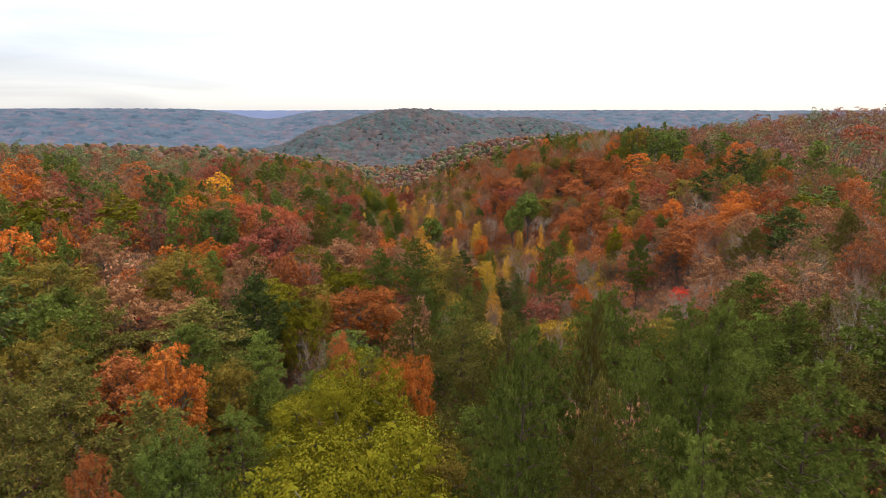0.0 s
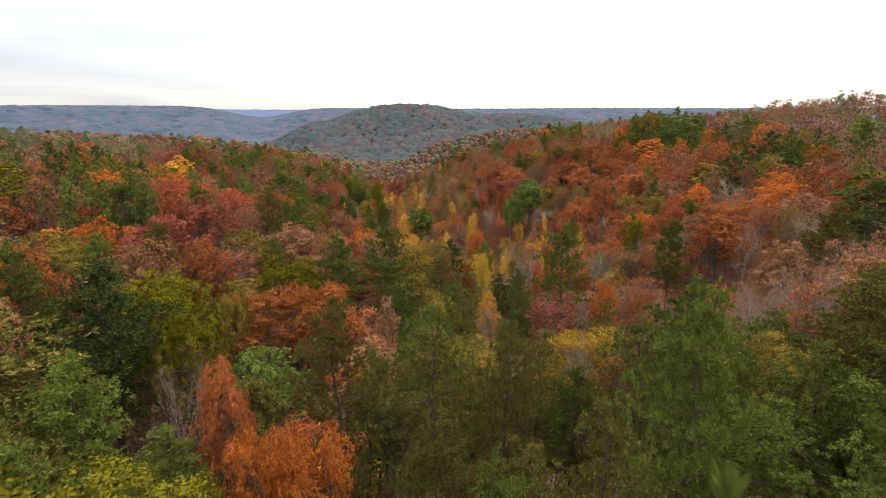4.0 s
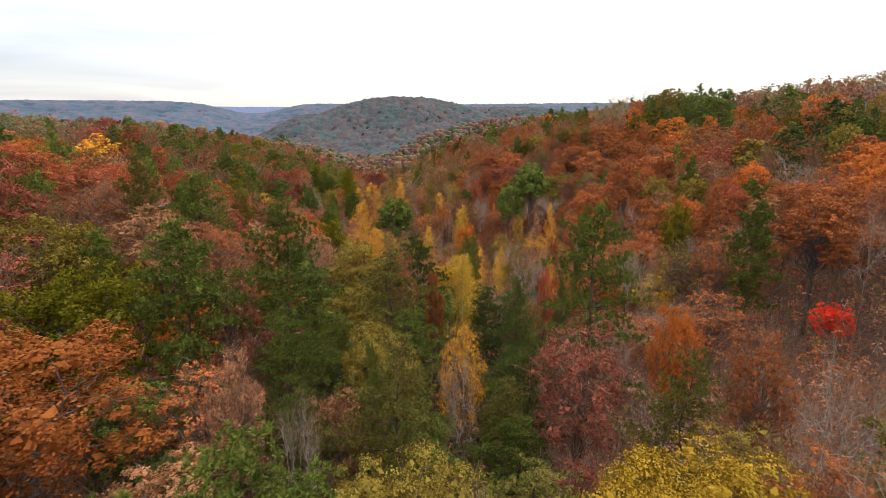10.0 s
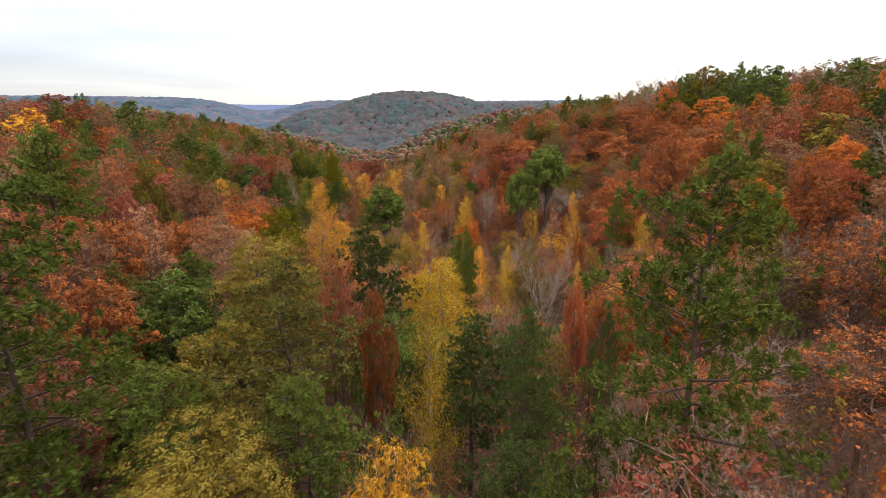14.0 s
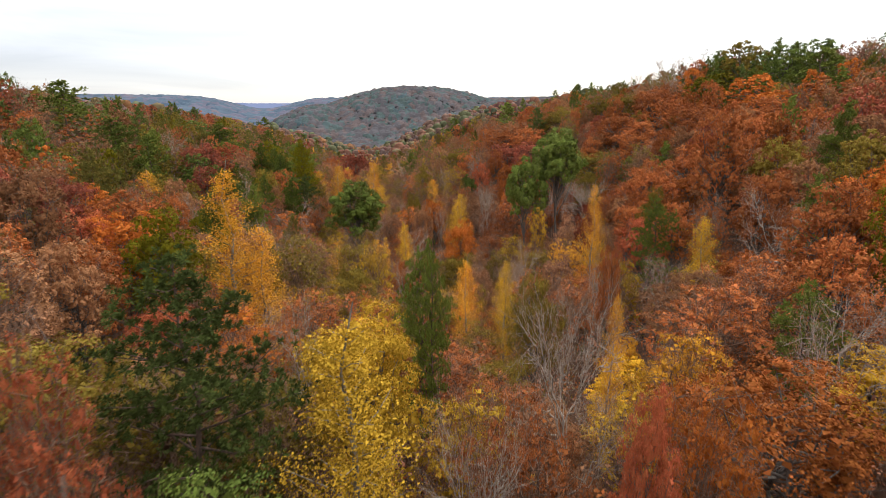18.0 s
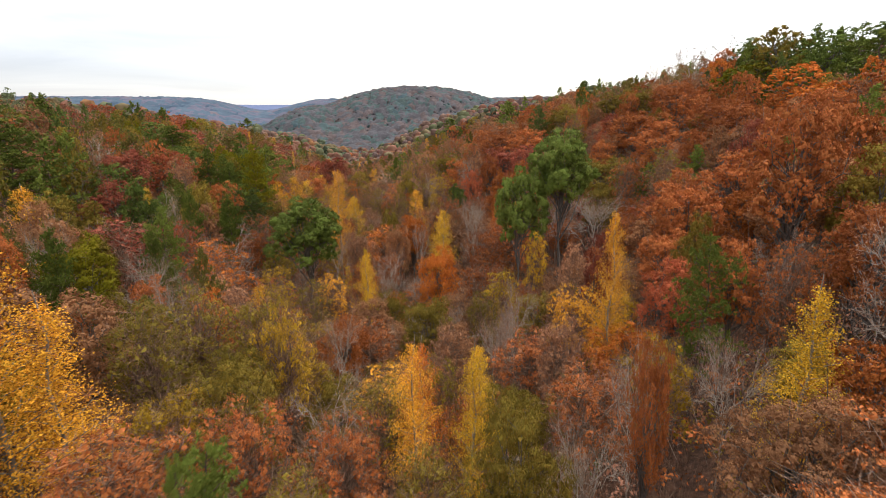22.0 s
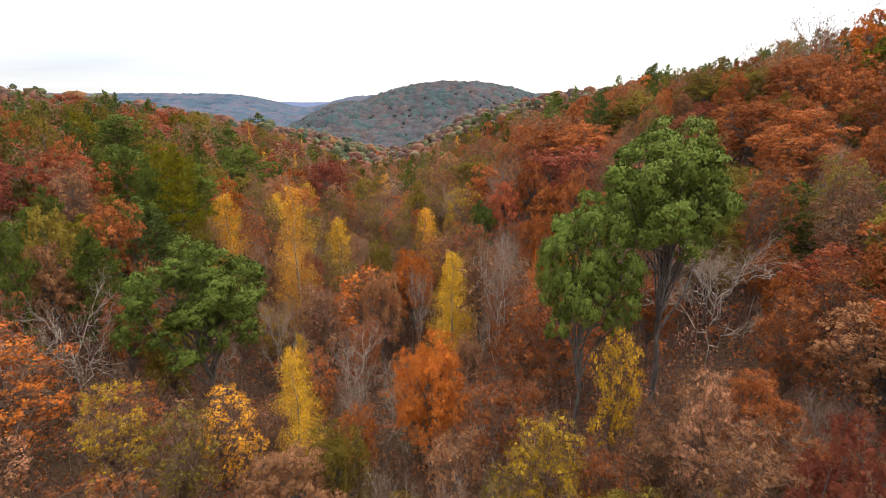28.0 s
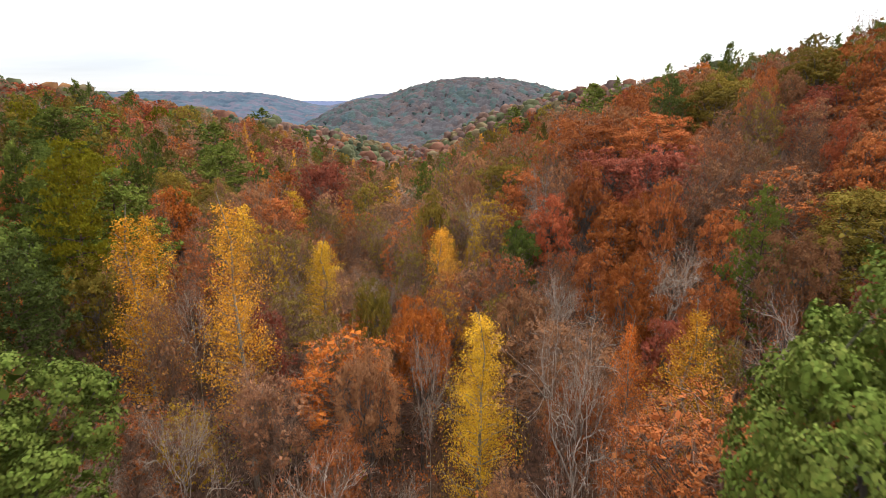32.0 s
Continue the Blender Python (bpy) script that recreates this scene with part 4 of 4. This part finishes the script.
tree("round", -32.7, 273.3, 30.3, 5.1, "olive")
tree("round", 113.7, 274.4, 64.4, 6.8, "green", False)
tree("bare", -3.5, 275.2, 24.6, 4.0, "brown")
tree("oak", 38.6, 277.2, 40.2, 7.4, "rust")
tree("round", 103.2, 279.1, 66.1, 6.7, "olive", False)
tree("poplar", -21.6, 279.2, 27.4, 3.4, "yellow")
tree("round", 99.6, 284.4, 63.7, 5.8, "green", False)
tree("thin", -4.7, 284.8, 25.8, 5.6, "brown")
tree("round", 14.9, 285.1, 33.0, 5.0, "olive")
tree("oak", 31.3, 286.1, 39.4, 7.4, "rust")
tree("round", 113.5, 286.8, 63.5, 7.4, "green", False)
tree("oak", -20.1, 287.6, 31.7, 5.5, "maroon")
tree("round", 49.3, 288.1, 45.2, 6.2, "olive")
tree("round", 63.4, 288.5, 50.1, 6.0, "olive")
tree("pine", 42.2, 288.9, 46.5, 3.4, "pine_dark")
tree("round", -74.2, 289.0, 40.3, 5.0, "green", False)
tree("pine", -41.1, 289.6, 34.8, 6.5, "pine")
tree("round", 53.6, 294.9, 46.9, 6.2, "olive")
tree("pine", 94.9, 295.0, 58.9, 4.2, "pine", False)
tree("poplar", -20.3, 296.0, 26.0, 3.4, "gold")
tree("bare", 88.2, 301.0, 62.1, 7.2, "brown", False)
tree("bare", 98.3, 303.0, 67.5, 7.4, "brown", False)
tree("bare", 91.1, 304.6, 64.9, 7.4, "rust", False)
tree("round", -86.8, 307.0, 42.2, 7.4, "green", False)
tree("oak", -75.0, 307.6, 39.4, 7.0, "crimson", False)
tree("poplar", -11.1, 310.8, 25.5, 3.4, "gold", False)
tree("bare", 83.9, 310.8, 60.5, 5.7, "tan", False)
tree("oak", -108.8, 316.8, 48.1, 7.4, "red", False)
tree("pine", -62.9, 321.9, 37.9, 7.4, "pine", False)
tree("pine", 61.8, 323.4, 54.7, 3.2, "pine", False)
tree("oak", -38.9, 337.3, 26.0, 7.4, "maroon", False)
tree("round", -80.9, 339.0, 38.6, 7.4, "green", False)
tree("round", 35.7, 340.7, 43.4, 5.0, "green", False)
tree("oak", -102.3, 353.3, 44.2, 7.4, "red", False)
tree("pine", 108.4, 357.7, 62.6, 4.9, "pine", False)
tree("oak", -63.1, 364.1, 31.3, 7.4, "maroon", False)
tree("thin", -82.9, 365.0, 36.8, 7.4, "crimson", False)
tree("pine", 41.4, 375.0, 46.9, 7.4, "pine", False)
tree("oak", 104.9, 380.4, 57.9, 7.4, "rust", False)
tree("oak", -44.9, 392.7, 21.9, 7.4, "maroon", False)
tree("pine", 41.2, 394.3, 49.2, 7.4, "pine", False)
tree("pine", 78.4, 397.3, 58.7, 4.5, "pine", False)
tree("pine", 13.1, 404.1, 41.1, 7.4, "pine", False)
tree("pine", -98.7, 416.3, 41.6, 7.0, "pine", False)
tree("poplar", -57.4, 484.7, 17.3, 3.4, "orange", False)


# ---- the rest of the near woods ----
MIX = {
    "left": (("pine", "pine", 13), ("thin", "tan", 8), ("thin", "crimson", 6), ("oak", "rust", 16), ("oak", "brown", 14), ("round", "olive", 12), ("round", "green", 9),
             ("round", "red", 6), ("oak", "orange", 8), ("thin", "brown", 10), ("thin", "rust", 8), ("oak", "crimson", 4), ("bushy_pine", "pine_olive", 8), ("bare", "tan", 5)),
    "head": (("pine", "pine", 20), ("pine", "pine_olive", 10), ("round", "olive", 20), ("round", "green", 12), ("oak", "rust", 10), ("oak", "brown", 12), ("thin", "brown", 12), ("thin", "red", 8), ("bare", "tan", 8), ("round", "yellow_green", 6)),
    "opening": (("thin", "crimson", 16), ("bare", "tan", 18), ("bare", "rust", 14), ("thin", "rust", 16), ("thin", "brown", 16), ("oak", "brown", 8), ("bushy_pine", "pine_olive", 8), ("pine", "pine_olive", 5), ("oak", "rust", 8), ("thin", "olive", 4)),
    "bed": (("thin", "brown", 18), ("thin", "olive", 24), ("thin", "rust", 14), ("thin", "tan", 6), ("bare", "tan", 12), ("bare", "brown", 12), ("thin", "mustard", 10), ("thin", "orange", 6), ("thin", "gold", 6), ("oak", "brown", 6), ("oak", "copper", 3), ("round", "olive", 8)),
    "upper": (("thin", "brown", 16), ("oak", "brown", 14), ("thin", "rust", 12), ("oak", "rust", 8), ("thin", "olive", 12), ("round", "olive", 14), ("pine", "pine", 4), ("pine", "pine_olive", 6), ("round", "green", 4), ("thin", "tan", 10), ("bare", "tan", 10), ("oak", "maroon", 4), ("poplar", "gold", 3)),
    "pinery": (("pine", "pine", 26), ("bushy_pine", "pine", 26), ("bushy_pine", "pine_olive", 26), ("pine", "pine_olive", 10), ("pine", "pine_dark", 5), ("thin", "brown", 4), ("bare", "tan", 4), ("round", "olive", 5)),
    "right": (("oak", "rust", 22), ("oak", "brown", 18), ("thin", "rust", 16), ("oak", "copper", 12), ("thin", "brown", 18), ("oak", "maroon", 5), ("oak", "red", 4), ("round", "olive", 8), ("thin", "olive", 6), ("pine", "pine", 4), ("bare", "tan", 10)),
    "ridge": (("pine", "pine", 20), ("pine", "pine_dark", 8), ("round", "olive", 16), ("round", "green", 12), ("oak", "rust", 12), ("oak", "orange", 6), ("thin", "brown", 8), ("round", "yellow_green", 5)),
    "start": (("pine", "pine", 20), ("bushy_pine", "pine_olive", 22), ("bushy_pine", "pine", 12), ("round", "olive", 16), ("round", "green", 8), ("oak", "rust", 5), ("oak", "brown", 12), ("round", "yellow_green", 3), ("oak", "maroon", 3), ("pine", "pine_dark", 8)),
}


def zone(x, y):
    d = x - float(axis_x(y))
    wob = 10 * float(waves(x, y, 26, 3))
    if y < 66 + wob and x > 2 and d < 45:
        return "pinery"
    if y < 125 + wob and y > 48 and d > 2 + wob * 0.5 and d < 60 + wob:
        return "opening"
    if y < 75 + wob and d < 70:
        return "start"
    if y > 300 + wob and -60 < d < 45:
        return "upper"
    if d > 95 + wob:
        return "ridge"
    if d > 20 + wob * 0.6:
        return "right"
    if d > -24 + wob * 0.6:
        return "bed" if y > 120 + wob else "start"
    if d < -75 + wob:
        return "ridge" if rnd.random() < 0.4 else "left"
    return "head" if y > 185 + wob and d < -34 else "left"


def pick(mix):
    k = rnd.uniform(0, sum(m[2] for m in mix))
    for kind, colour, wgt in mix:
        k -= wgt
        if k <= 0:
            return kind, colour
    return mix[-1][:2]


class Crowd:
    """Keeps trees from standing in one another."""

    def __init__(self, cell=8.0):
        self.cell, self.grid = cell, {}

    def put(self, x, y, r):
        self.grid.setdefault((int(x // self.cell), int(y // self.cell)), []).append((x, y, r))

    def free(self, x, y, r):
        i, j = int(x // self.cell), int(y // self.cell)
        for a in (-1, 0, 1):
            for b in (-1, 0, 1):
                for px, py, pr in self.grid.get((i + a, j + b), ()):
                    if (px - x) ** 2 + (py - y) ** 2 < (0.60 * (pr + r)) ** 2:
                        return False
        return True


for site in ((50.0, 108.0, 5.0), (45.5, 101.5, 5.0), (54.0, 110.5, 4.0), (40.0, 94.0, 4.0)):
    SITES.append(site)
crowd = Crowd()
for sx, sy, sr in SITES:
    crowd.put(sx, sy, sr * 1.25 + 0.4)


def fill_near():
    n = 0
    for _ in range(30000):
        x, y = rnd.uniform(-105, 125), rnd.uniform(-12, 400)
        if abs(x - 8) > 55 + 0.85 * y or n > 2300:
            continue
        kind, colour = pick(MIX[zone(x, y)])
        r = rnd.uniform(2.8, 4.8) * (0.82 if 170 < y < 290 and abs(x - 12) < 42 else 1.0) * (0.5 if kind == "poplar" else 1.0) * (0.85 if kind == "pine" else 1.0)
        if not crowd.free(x, y, r):
            continue
        top = float(ground_z(x, y)) + rnd.uniform(15.0, 21.5) * (1.08 if "pine" in kind else 1.0)
        off = abs(x - knots(y, [0, 100, 200], [0, 14, 20]))
        if off < 30 and y < 235:
            top = min(top, float(flight_z(y)) - 8.0 - rnd.uniform(0, 3) + max(0, off - 12) * 0.3)
        g = float(ground_z(x, y))
        if off < 42 and y < 225:
            # filler trees beside the camera's path are lowered to keep the listed trees in view
            top = min(top, g + (top - g) * (0.78 + 0.22 * max(0, off - 22) / 20))
        if 28 < x < 56 and 82 < y < 115:
            top = min(top, 33.0 - 0.15 * (y - 82))
        if top - g < 7:
            continue
        near = abs(x - 14) < 55 and y < 285
        crowd.put(x, y, r)
        tree(kind, x, y, top, r, colour, near)
        n += 1


fill_near()

# ---- undergrowth and the far woods, which nobody could count ----


def woods(name, label, X, Y, tall, radius, colours, mats, lobes, per, leaf, seed, conic=None, trunk=True, deep=0.0, rough=0.4):
    """Many joined trees: crowns of several lobes of leaf clumps on thin trunks, a colour for each tree."""
    rng = np.random.default_rng(seed)
    n = len(X)
    G = ground_z(X, Y)
    conic = np.zeros(n) if conic is None else conic
    el = np.arcsin(rng.uniform(-0.30 - 0.4 * deep, 0.97, (n, lobes)))
    az = np.arange(lobes)[None] * 2.39996 + rng.uniform(0, 6.28, (n, 1)) + rng.normal(size=(n, lobes)) * 0.4
    hz = tall * np.where(conic > 0.5, 0.36, 0.28 + 0.14 * deep)
    cz = tall - hz
    sz = np.sin(el)
    narrow = np.where(conic[:, None] > 0.5, np.clip(0.95 - 0.6 * sz, 0.25, 1.1), 1.0)
    far_out = rng.uniform(0.55, 0.82, (n, lobes))
    P = np.stack([np.cos(az) * np.cos(el) * radius[:, None] * far_out * narrow, np.sin(az) * np.cos(el) * radius[:, None] * far_out * narrow,
                  sz * hz[:, None] * far_out], -1)
    size = rng.uniform(0.30, 0.46, (n, lobes)) * radius[:, None] * (0.55 + 0.45 * narrow)
    d = unit(rng.normal(size=(n, lobes, per, 3)) + np.array([0, 0, 0.5]) + P[:, :, None, :] / radius[:, None, None, None] * 0.7)
    C = P[:, :, None, :] + d * (size[:, :, None] * rng.uniform(0.7, 1.05, (n, lobes, per)))[..., None]
    C = C + np.stack([X, Y, G + cz], 1)[:, None, None, :]
    N = d + rng.normal(size=d.shape) * rough
    k = lobes * per
    v, f = kites(C.reshape(-1, 3), N.reshape(-1, 3), rng.uniform(0.7, 1.3, n * k) * leaf, rng)
    mi = np.repeat(colours, k)
    if trunk:
        foot = np.stack([X, Y, G - 0.4], 1)
        head = np.stack([X, Y, G + tall * 0.75], 1)
        tv, tf = tubes(foot, head, np.full(n, 0.28), np.full(n, 0.09), 4)
        v, f = join([(v, f), (tv, tf)])
        mi = np.concatenate([mi, np.full(len(tf), len(mats))])
        mats = mats + [BARK["oak"]]
    ob = new(name, quick_mesh(name, v, f, mats, mi))
    tagged(ob, label, "woods", "", "stuff")
    return ob


def massed_woods(name, label, X, Y, tall, radius, colours, mats, lobes, seed, conic):
    """Closed woods too far off for leaves: each tree a heap of rough rounded lobes, pointed where it is a pine."""
    rng = np.random.default_rng(seed)
    n, az_n = len(X), 6
    ring_el = np.array([-0.55, 0.15, 0.80])
    el, az = np.meshgrid(ring_el, np.arange(az_n) * 2 * math.pi / az_n, indexing="ij")
    ball = np.concatenate([np.stack([np.cos(az + el) * np.cos(el), np.sin(az + el) * np.cos(el), np.sin(el)], -1).reshape(-1, 3), [[0, 0, 1.0]]])
    tri = []
    for i in range(len(ring_el) - 1):
        for j in range(az_n):
            a, b = i * az_n + j, i * az_n + (j + 1) % az_n
            tri += [(a, b, b + az_n), (a, b + az_n, a + az_n)]
    last = (len(ring_el) - 1) * az_n
    tri += [(last + j, last + (j + 1) % az_n, len(ball) - 1) for j in range(az_n)]
    tri = np.array(tri)
    up = (np.arange(lobes) + 0.5)[None] / lobes + rng.uniform(-0.06, 0.06, (n, lobes))
    turn = np.arange(lobes)[None] * 2.39996 + rng.uniform(0, 6.28, (n, 1)) + rng.normal(size=(n, lobes)) * 0.4
    cone = conic[:, None] > 0.5
    reach = np.where(cone, 0.62 * (1.02 - up), 0.66 * np.sqrt(np.clip(1.02 - up ** 2.2, 0, 1))) * radius[:, None] * rng.uniform(0.75, 1.1, (n, lobes))
    size = np.where(cone, 0.30 + 0.26 * (1 - up), 0.40 + 0.10 * (1 - up)) * radius[:, None] * rng.uniform(0.8, 1.15, (n, lobes))
    z = tall[:, None] * np.where(cone, 0.34 + 0.54 * up, 0.42 + 0.44 * up)
    P = np.stack([np.cos(turn) * reach + X[:, None], np.sin(turn) * reach + Y[:, None], z + ground_z(X, Y)[:, None]], -1)
    jit = 1 + rng.uniform(-0.24, 0.24, (n, lobes, len(ball), 1))
    v = P[:, :, None, :] + ball[None, None] * jit * size[:, :, None, None] * np.array([1, 1, 0.92])
    m = n * lobes
    f = (tri[None] + (np.arange(m) * len(ball))[:, None, None]).reshape(-1, 3)
    me = quick_mesh(name, v.reshape(-1, 3), f, mats, np.repeat(colours, lobes * len(tri)))
    me.polygons.foreach_set("use_smooth", np.ones(len(me.polygons), bool))
    ob = new(name, me)
    tagged(ob, label, "woods", "", "stuff")
    return ob


def canopy(name, label, box, step, spacing, tall, mats, shares, seed, keep):
    """Closed woods seen from far off: one sheet of crowns side by side, each with its own height and colour."""
    rng = np.random.default_rng(seed)
    x0, y0, x1, y1 = box
    xs, ys = np.arange(x0, x1, step), np.arange(y0, y1, step)
    X, Y = np.meshgrid(xs, ys)
    X, Y = X + rng.uniform(-0.3, 0.3, X.shape) * step, Y + rng.uniform(-0.3, 0.3, X.shape) * step
    nx, ny = int((x1 - x0) / spacing) + 4, int((y1 - y0) / spacing) + 4
    jx, jy = rng.uniform(0.1, 0.9, (nx, ny)), rng.uniform(0.1, 0.9, (nx, ny))
    size, lift = rng.uniform(0.6, 0.95, (nx, ny)), rng.uniform(-0.16, 0.16, (nx, ny))
    gi, gj = np.arange(nx)[:, None] * spacing + x0 + 0 * jx, np.arange(ny)[None, :] * spacing + y0 + 0 * jy
    u = np.clip(rng.uniform(size=(nx, ny)) * 0.62 + 0.19 * (1 + waves(gi, gj, 45, seed)), 0, 0.999)
    tint = np.searchsorted(np.cumsum(np.array(shares, float) / sum(shares)), u)
    I, J = np.floor((X - x0) / spacing).astype(int), np.floor((Y - y0) / spacing).astype(int)
    best, col = np.full(X.shape, -9.0), np.zeros(X.shape, int)
    for a in (-1, 0, 1):
        for b in (-1, 0, 1):
            p, q = np.clip(I + a, 0, nx - 1), np.clip(J + b, 0, ny - 1)
            d2 = (X - x0 - (p + jx[p, q]) * spacing) ** 2 + (Y - y0 - (q + jy[p, q]) * spacing) ** 2
            r = size[p, q] * spacing
            hgt = np.sqrt(np.clip(1 - d2 / r ** 2, 0, 1)) * (0.55 + 0.45 * size[p, q]) + lift[p, q]
            up = hgt > best
            best, col = np.where(up, hgt, best), np.where(up, tint[p, q], col)
    Z = ground_z(X, Y) + tall * (0.55 + 0.45 * best) + rng.normal(size=X.shape) * tall * 0.025
    v = np.stack([X, Y, Z], -1).reshape(-1, 3)
    w, h = len(xs), len(ys)
    i = (np.arange(h - 1)[:, None] * w + np.arange(w - 1)[None, :])
    ok = keep(X[:-1, :-1], Y[:-1, :-1]).ravel()
    f = (i.reshape(-1, 1) + np.array([[0, 1, w + 1, w]]))[ok]
    ob = new(name, quick_mesh(name, v, f, mats, col[:-1, :-1].ravel()[ok]))
    tagged(ob, label, "woods", "", "stuff")
    return ob


def scatter(n, box, spacing, keep, seed):
    """Random sites in a box, on a jittered grid."""
    rng = np.random.default_rng(seed)
    x0, y0, x1, y1 = box
    xs, ys = np.arange(x0, x1, spacing), np.arange(y0, y1, spacing)
    X, Y = np.meshgrid(xs, ys)
    X, Y = X.ravel() + rng.uniform(-0.5, 0.5, X.size) * spacing, Y.ravel() + rng.uniform(-0.5, 0.5, X.size) * spacing
    k = keep(X, Y)
    return X[k], Y[k]


def in_near(X, Y):
    return (X > -105) & (X < 125) & (Y < 400) & (Y > -12) & (np.abs(X - 8) < 55 + 0.85 * Y)


def seen(X, Y, slack=30):
    return np.abs(X - 8) < 1.02 * (Y + 40) + slack


def far_colours(X, Y, names, seed, shares):
    rng = np.random.default_rng(seed)
    c = np.array(shares, float)
    u = rng.uniform(size=len(X)) * 0.75 + 0.125 * (1 + waves(X, Y, 30, seed))
    return np.searchsorted(np.cumsum(c / c.sum()), np.clip(u, 0, 0.999)).astype(int)


def mid_woods():
    names = ["pine", "rust", "green", "brown", "orange", "olive", "maroon", "twig"]
    mats = [MID_HAZE[k] for k in names]
    rng = np.random.default_rng(5)
    X, Y = scatter(0, (-420, -90, 480, 640), 7.2, lambda x, y: (seen(x, y) | (y < 120)) & ~in_near(x, y) & ((y > 420) | ((x - axis_x(y) < 250) & (x - axis_x(y) > -210))), 21)
    west = X < axis_x(Y)
    col = np.where(west, far_colours(X, Y, names, 6, [27, 13, 15, 14, 3, 18, 3, 7]), far_colours(X, Y, names, 7, [17, 17, 9, 21, 3, 16, 3, 15]))
    conic = (col == 0).astype(float)
    tall = rng.uniform(15, 21, len(X)) + conic * 2
    wide = rng.uniform(3.4, 5.6, len(X)) * (1 - 0.22 * conic)
    near = np.hypot(X - 10, Y - 150) < np.where(X > 90, 330, 225)
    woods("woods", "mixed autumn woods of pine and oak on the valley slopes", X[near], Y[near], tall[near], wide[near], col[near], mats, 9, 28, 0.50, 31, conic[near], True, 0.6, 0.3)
    massed_woods("woods", "mixed autumn woods of pine and oak at the valley head", X[~near], Y[~near], tall[~near], wide[~near] * 1.5, col[~near], [HEAD_HAZE[k] for k in names], 6, 32, conic[~near])
    # sheet added beneath the crowns so that no dark gaps show between them
    canopy("woods", "canopy sheet added to fill gaps in the valley-head woods", (-430, 180, 490, 650), 3.4, 6.8, 10.5, [HEAD_HAZE[k] for k in names], [20, 16, 12, 20, 3, 17, 3, 12], 33,
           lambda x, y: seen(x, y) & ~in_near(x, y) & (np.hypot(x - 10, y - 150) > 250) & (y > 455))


def far_woods():
    near_side = lambda x, y: seen(x, y, 80) & (np.hypot(x, y) < 1080) & (x > -720) & (x < 640)
    far_side = lambda x, y: seen(x, y, 250) & ((np.hypot(x, y) > 1070) | (x < -710) | (x > 630) | ((y < 610) & ((x < -410) | (x > 470))))
    canopy("woods", "distant autumn woods on a domed hill", (-740, 600, 660, 1140), 2.3, 7.2, 16.0, [FAR_HAZE[k] for k in ("pine", "green", "brown", "rust", "olive")], [16, 22, 28, 20, 14], 41, near_side)
    # crowns that stand up out of the hill's canopy
    X, Y = scatter(0, (-420, 610, 420, 1000), 8.5, lambda x, y: seen(x, y, 0), 44)
    rng = np.random.default_rng(45)
    col = far_colours(X, Y, [], 46, [12, 22, 30, 22, 14])
    conic = (col == 0).astype(float)
    massed_woods("woods", "scattered taller pines and oaks on the domed hill", X, Y, rng.uniform(11.5, 15.0, len(X)) + conic * 1.5, rng.uniform(5.4, 7.8, len(X)) * (1 - 0.25 * conic), col, [FAR_HAZE[k] for k in ("pine", "green", "brown", "rust", "olive")], 4, 47, conic)
    # the blue of both far sheets is haze painted as base colour
    canopy("woods", "woods along the far plateau rim, tinted blue-grey for haze", (-1900, 250, 1900, 1900), 7.0, 14.0, 16.5, [FAR_HAZE[k] for k in ("hazed_rim_pine", "haze_blue_green", "haze_violet", "hazed_rim_rust")], [24, 32, 28, 16], 42, far_side)
    canopy("woods", "woods on the farthest ridge, tinted blue for haze", (-3300, 1885, 3300, 3900), 26.0, 50.0, 13.0, [FAR_HAZE["blue"], FAR_HAZE["haze_violet"]], [80, 20], 43, lambda x, y: seen(x, y, 250))


def undergrowth():
    keep = lambda x, y: np.abs(x - 8) < 40 + 0.8 * y
    X, Y = scatter(0, (-90, 20, 110, 330), 3.5, keep, 25)
    rng = np.random.default_rng(11)
    names = ["brown", "rust", "twig", "olive", "green"]
    col = far_colours(X, Y, names, 12, [30, 26, 20, 16, 6])
    ob = woods("undergrowth", "low brown and olive saplings and brush under the trees", X, Y, rng.uniform(3.5, 11.0, len(X)), rng.uniform(1.5, 3.0, len(X)), col, [LEAF[k] for k in names], 6, 13, 0.25, 35, None, False, 0.8)
    tagged(ob, "", "undergrowth")
    # bare brush: sheaves of thin stems, each splayed from its foot
    X, Y = scatter(0, (-70, 40, 90, 300), 2.15, keep, 26)
    k = 30
    foot = np.repeat(np.stack([X, Y, ground_z(X, Y)], 1), k, 0)
    tall = np.repeat(rng.uniform(4.0, 11.0, len(X)), k)[:, None]
    out = rng.normal(size=foot.shape) * np.array([0.20, 0.20, 0.0]) + np.array([0, 0, 1.0])
    a = foot + out * tall * rng.uniform(0.2, 0.7, tall.shape) * np.array([1.0, 1.0, 1.0])
    d = unit(out + rng.normal(size=foot.shape) * 0.42 + np.array([0, 0, 0.2]))
    ln = tall * rng.uniform(0.16, 0.36, tall.shape)
    w = unit(np.cross(d, rng.normal(size=d.shape))) * 0.022
    v = np.stack([a, a + d * ln * 0.35 + w, a + d * ln, a + d * ln * 0.35 - w], 1).reshape(-1, 3)
    ob = new("brush", quick_mesh("brush", v, np.arange(len(v)).reshape(-1, 4), [BARK["twig"], BARK["pale"]], (rng.uniform(size=len(foot)) < 0.08).astype(int)))
    tagged(ob, "leafless grey and mauve brush between the trees", "brush", "", "stuff")


mid_woods()
far_woods()
undergrowth()
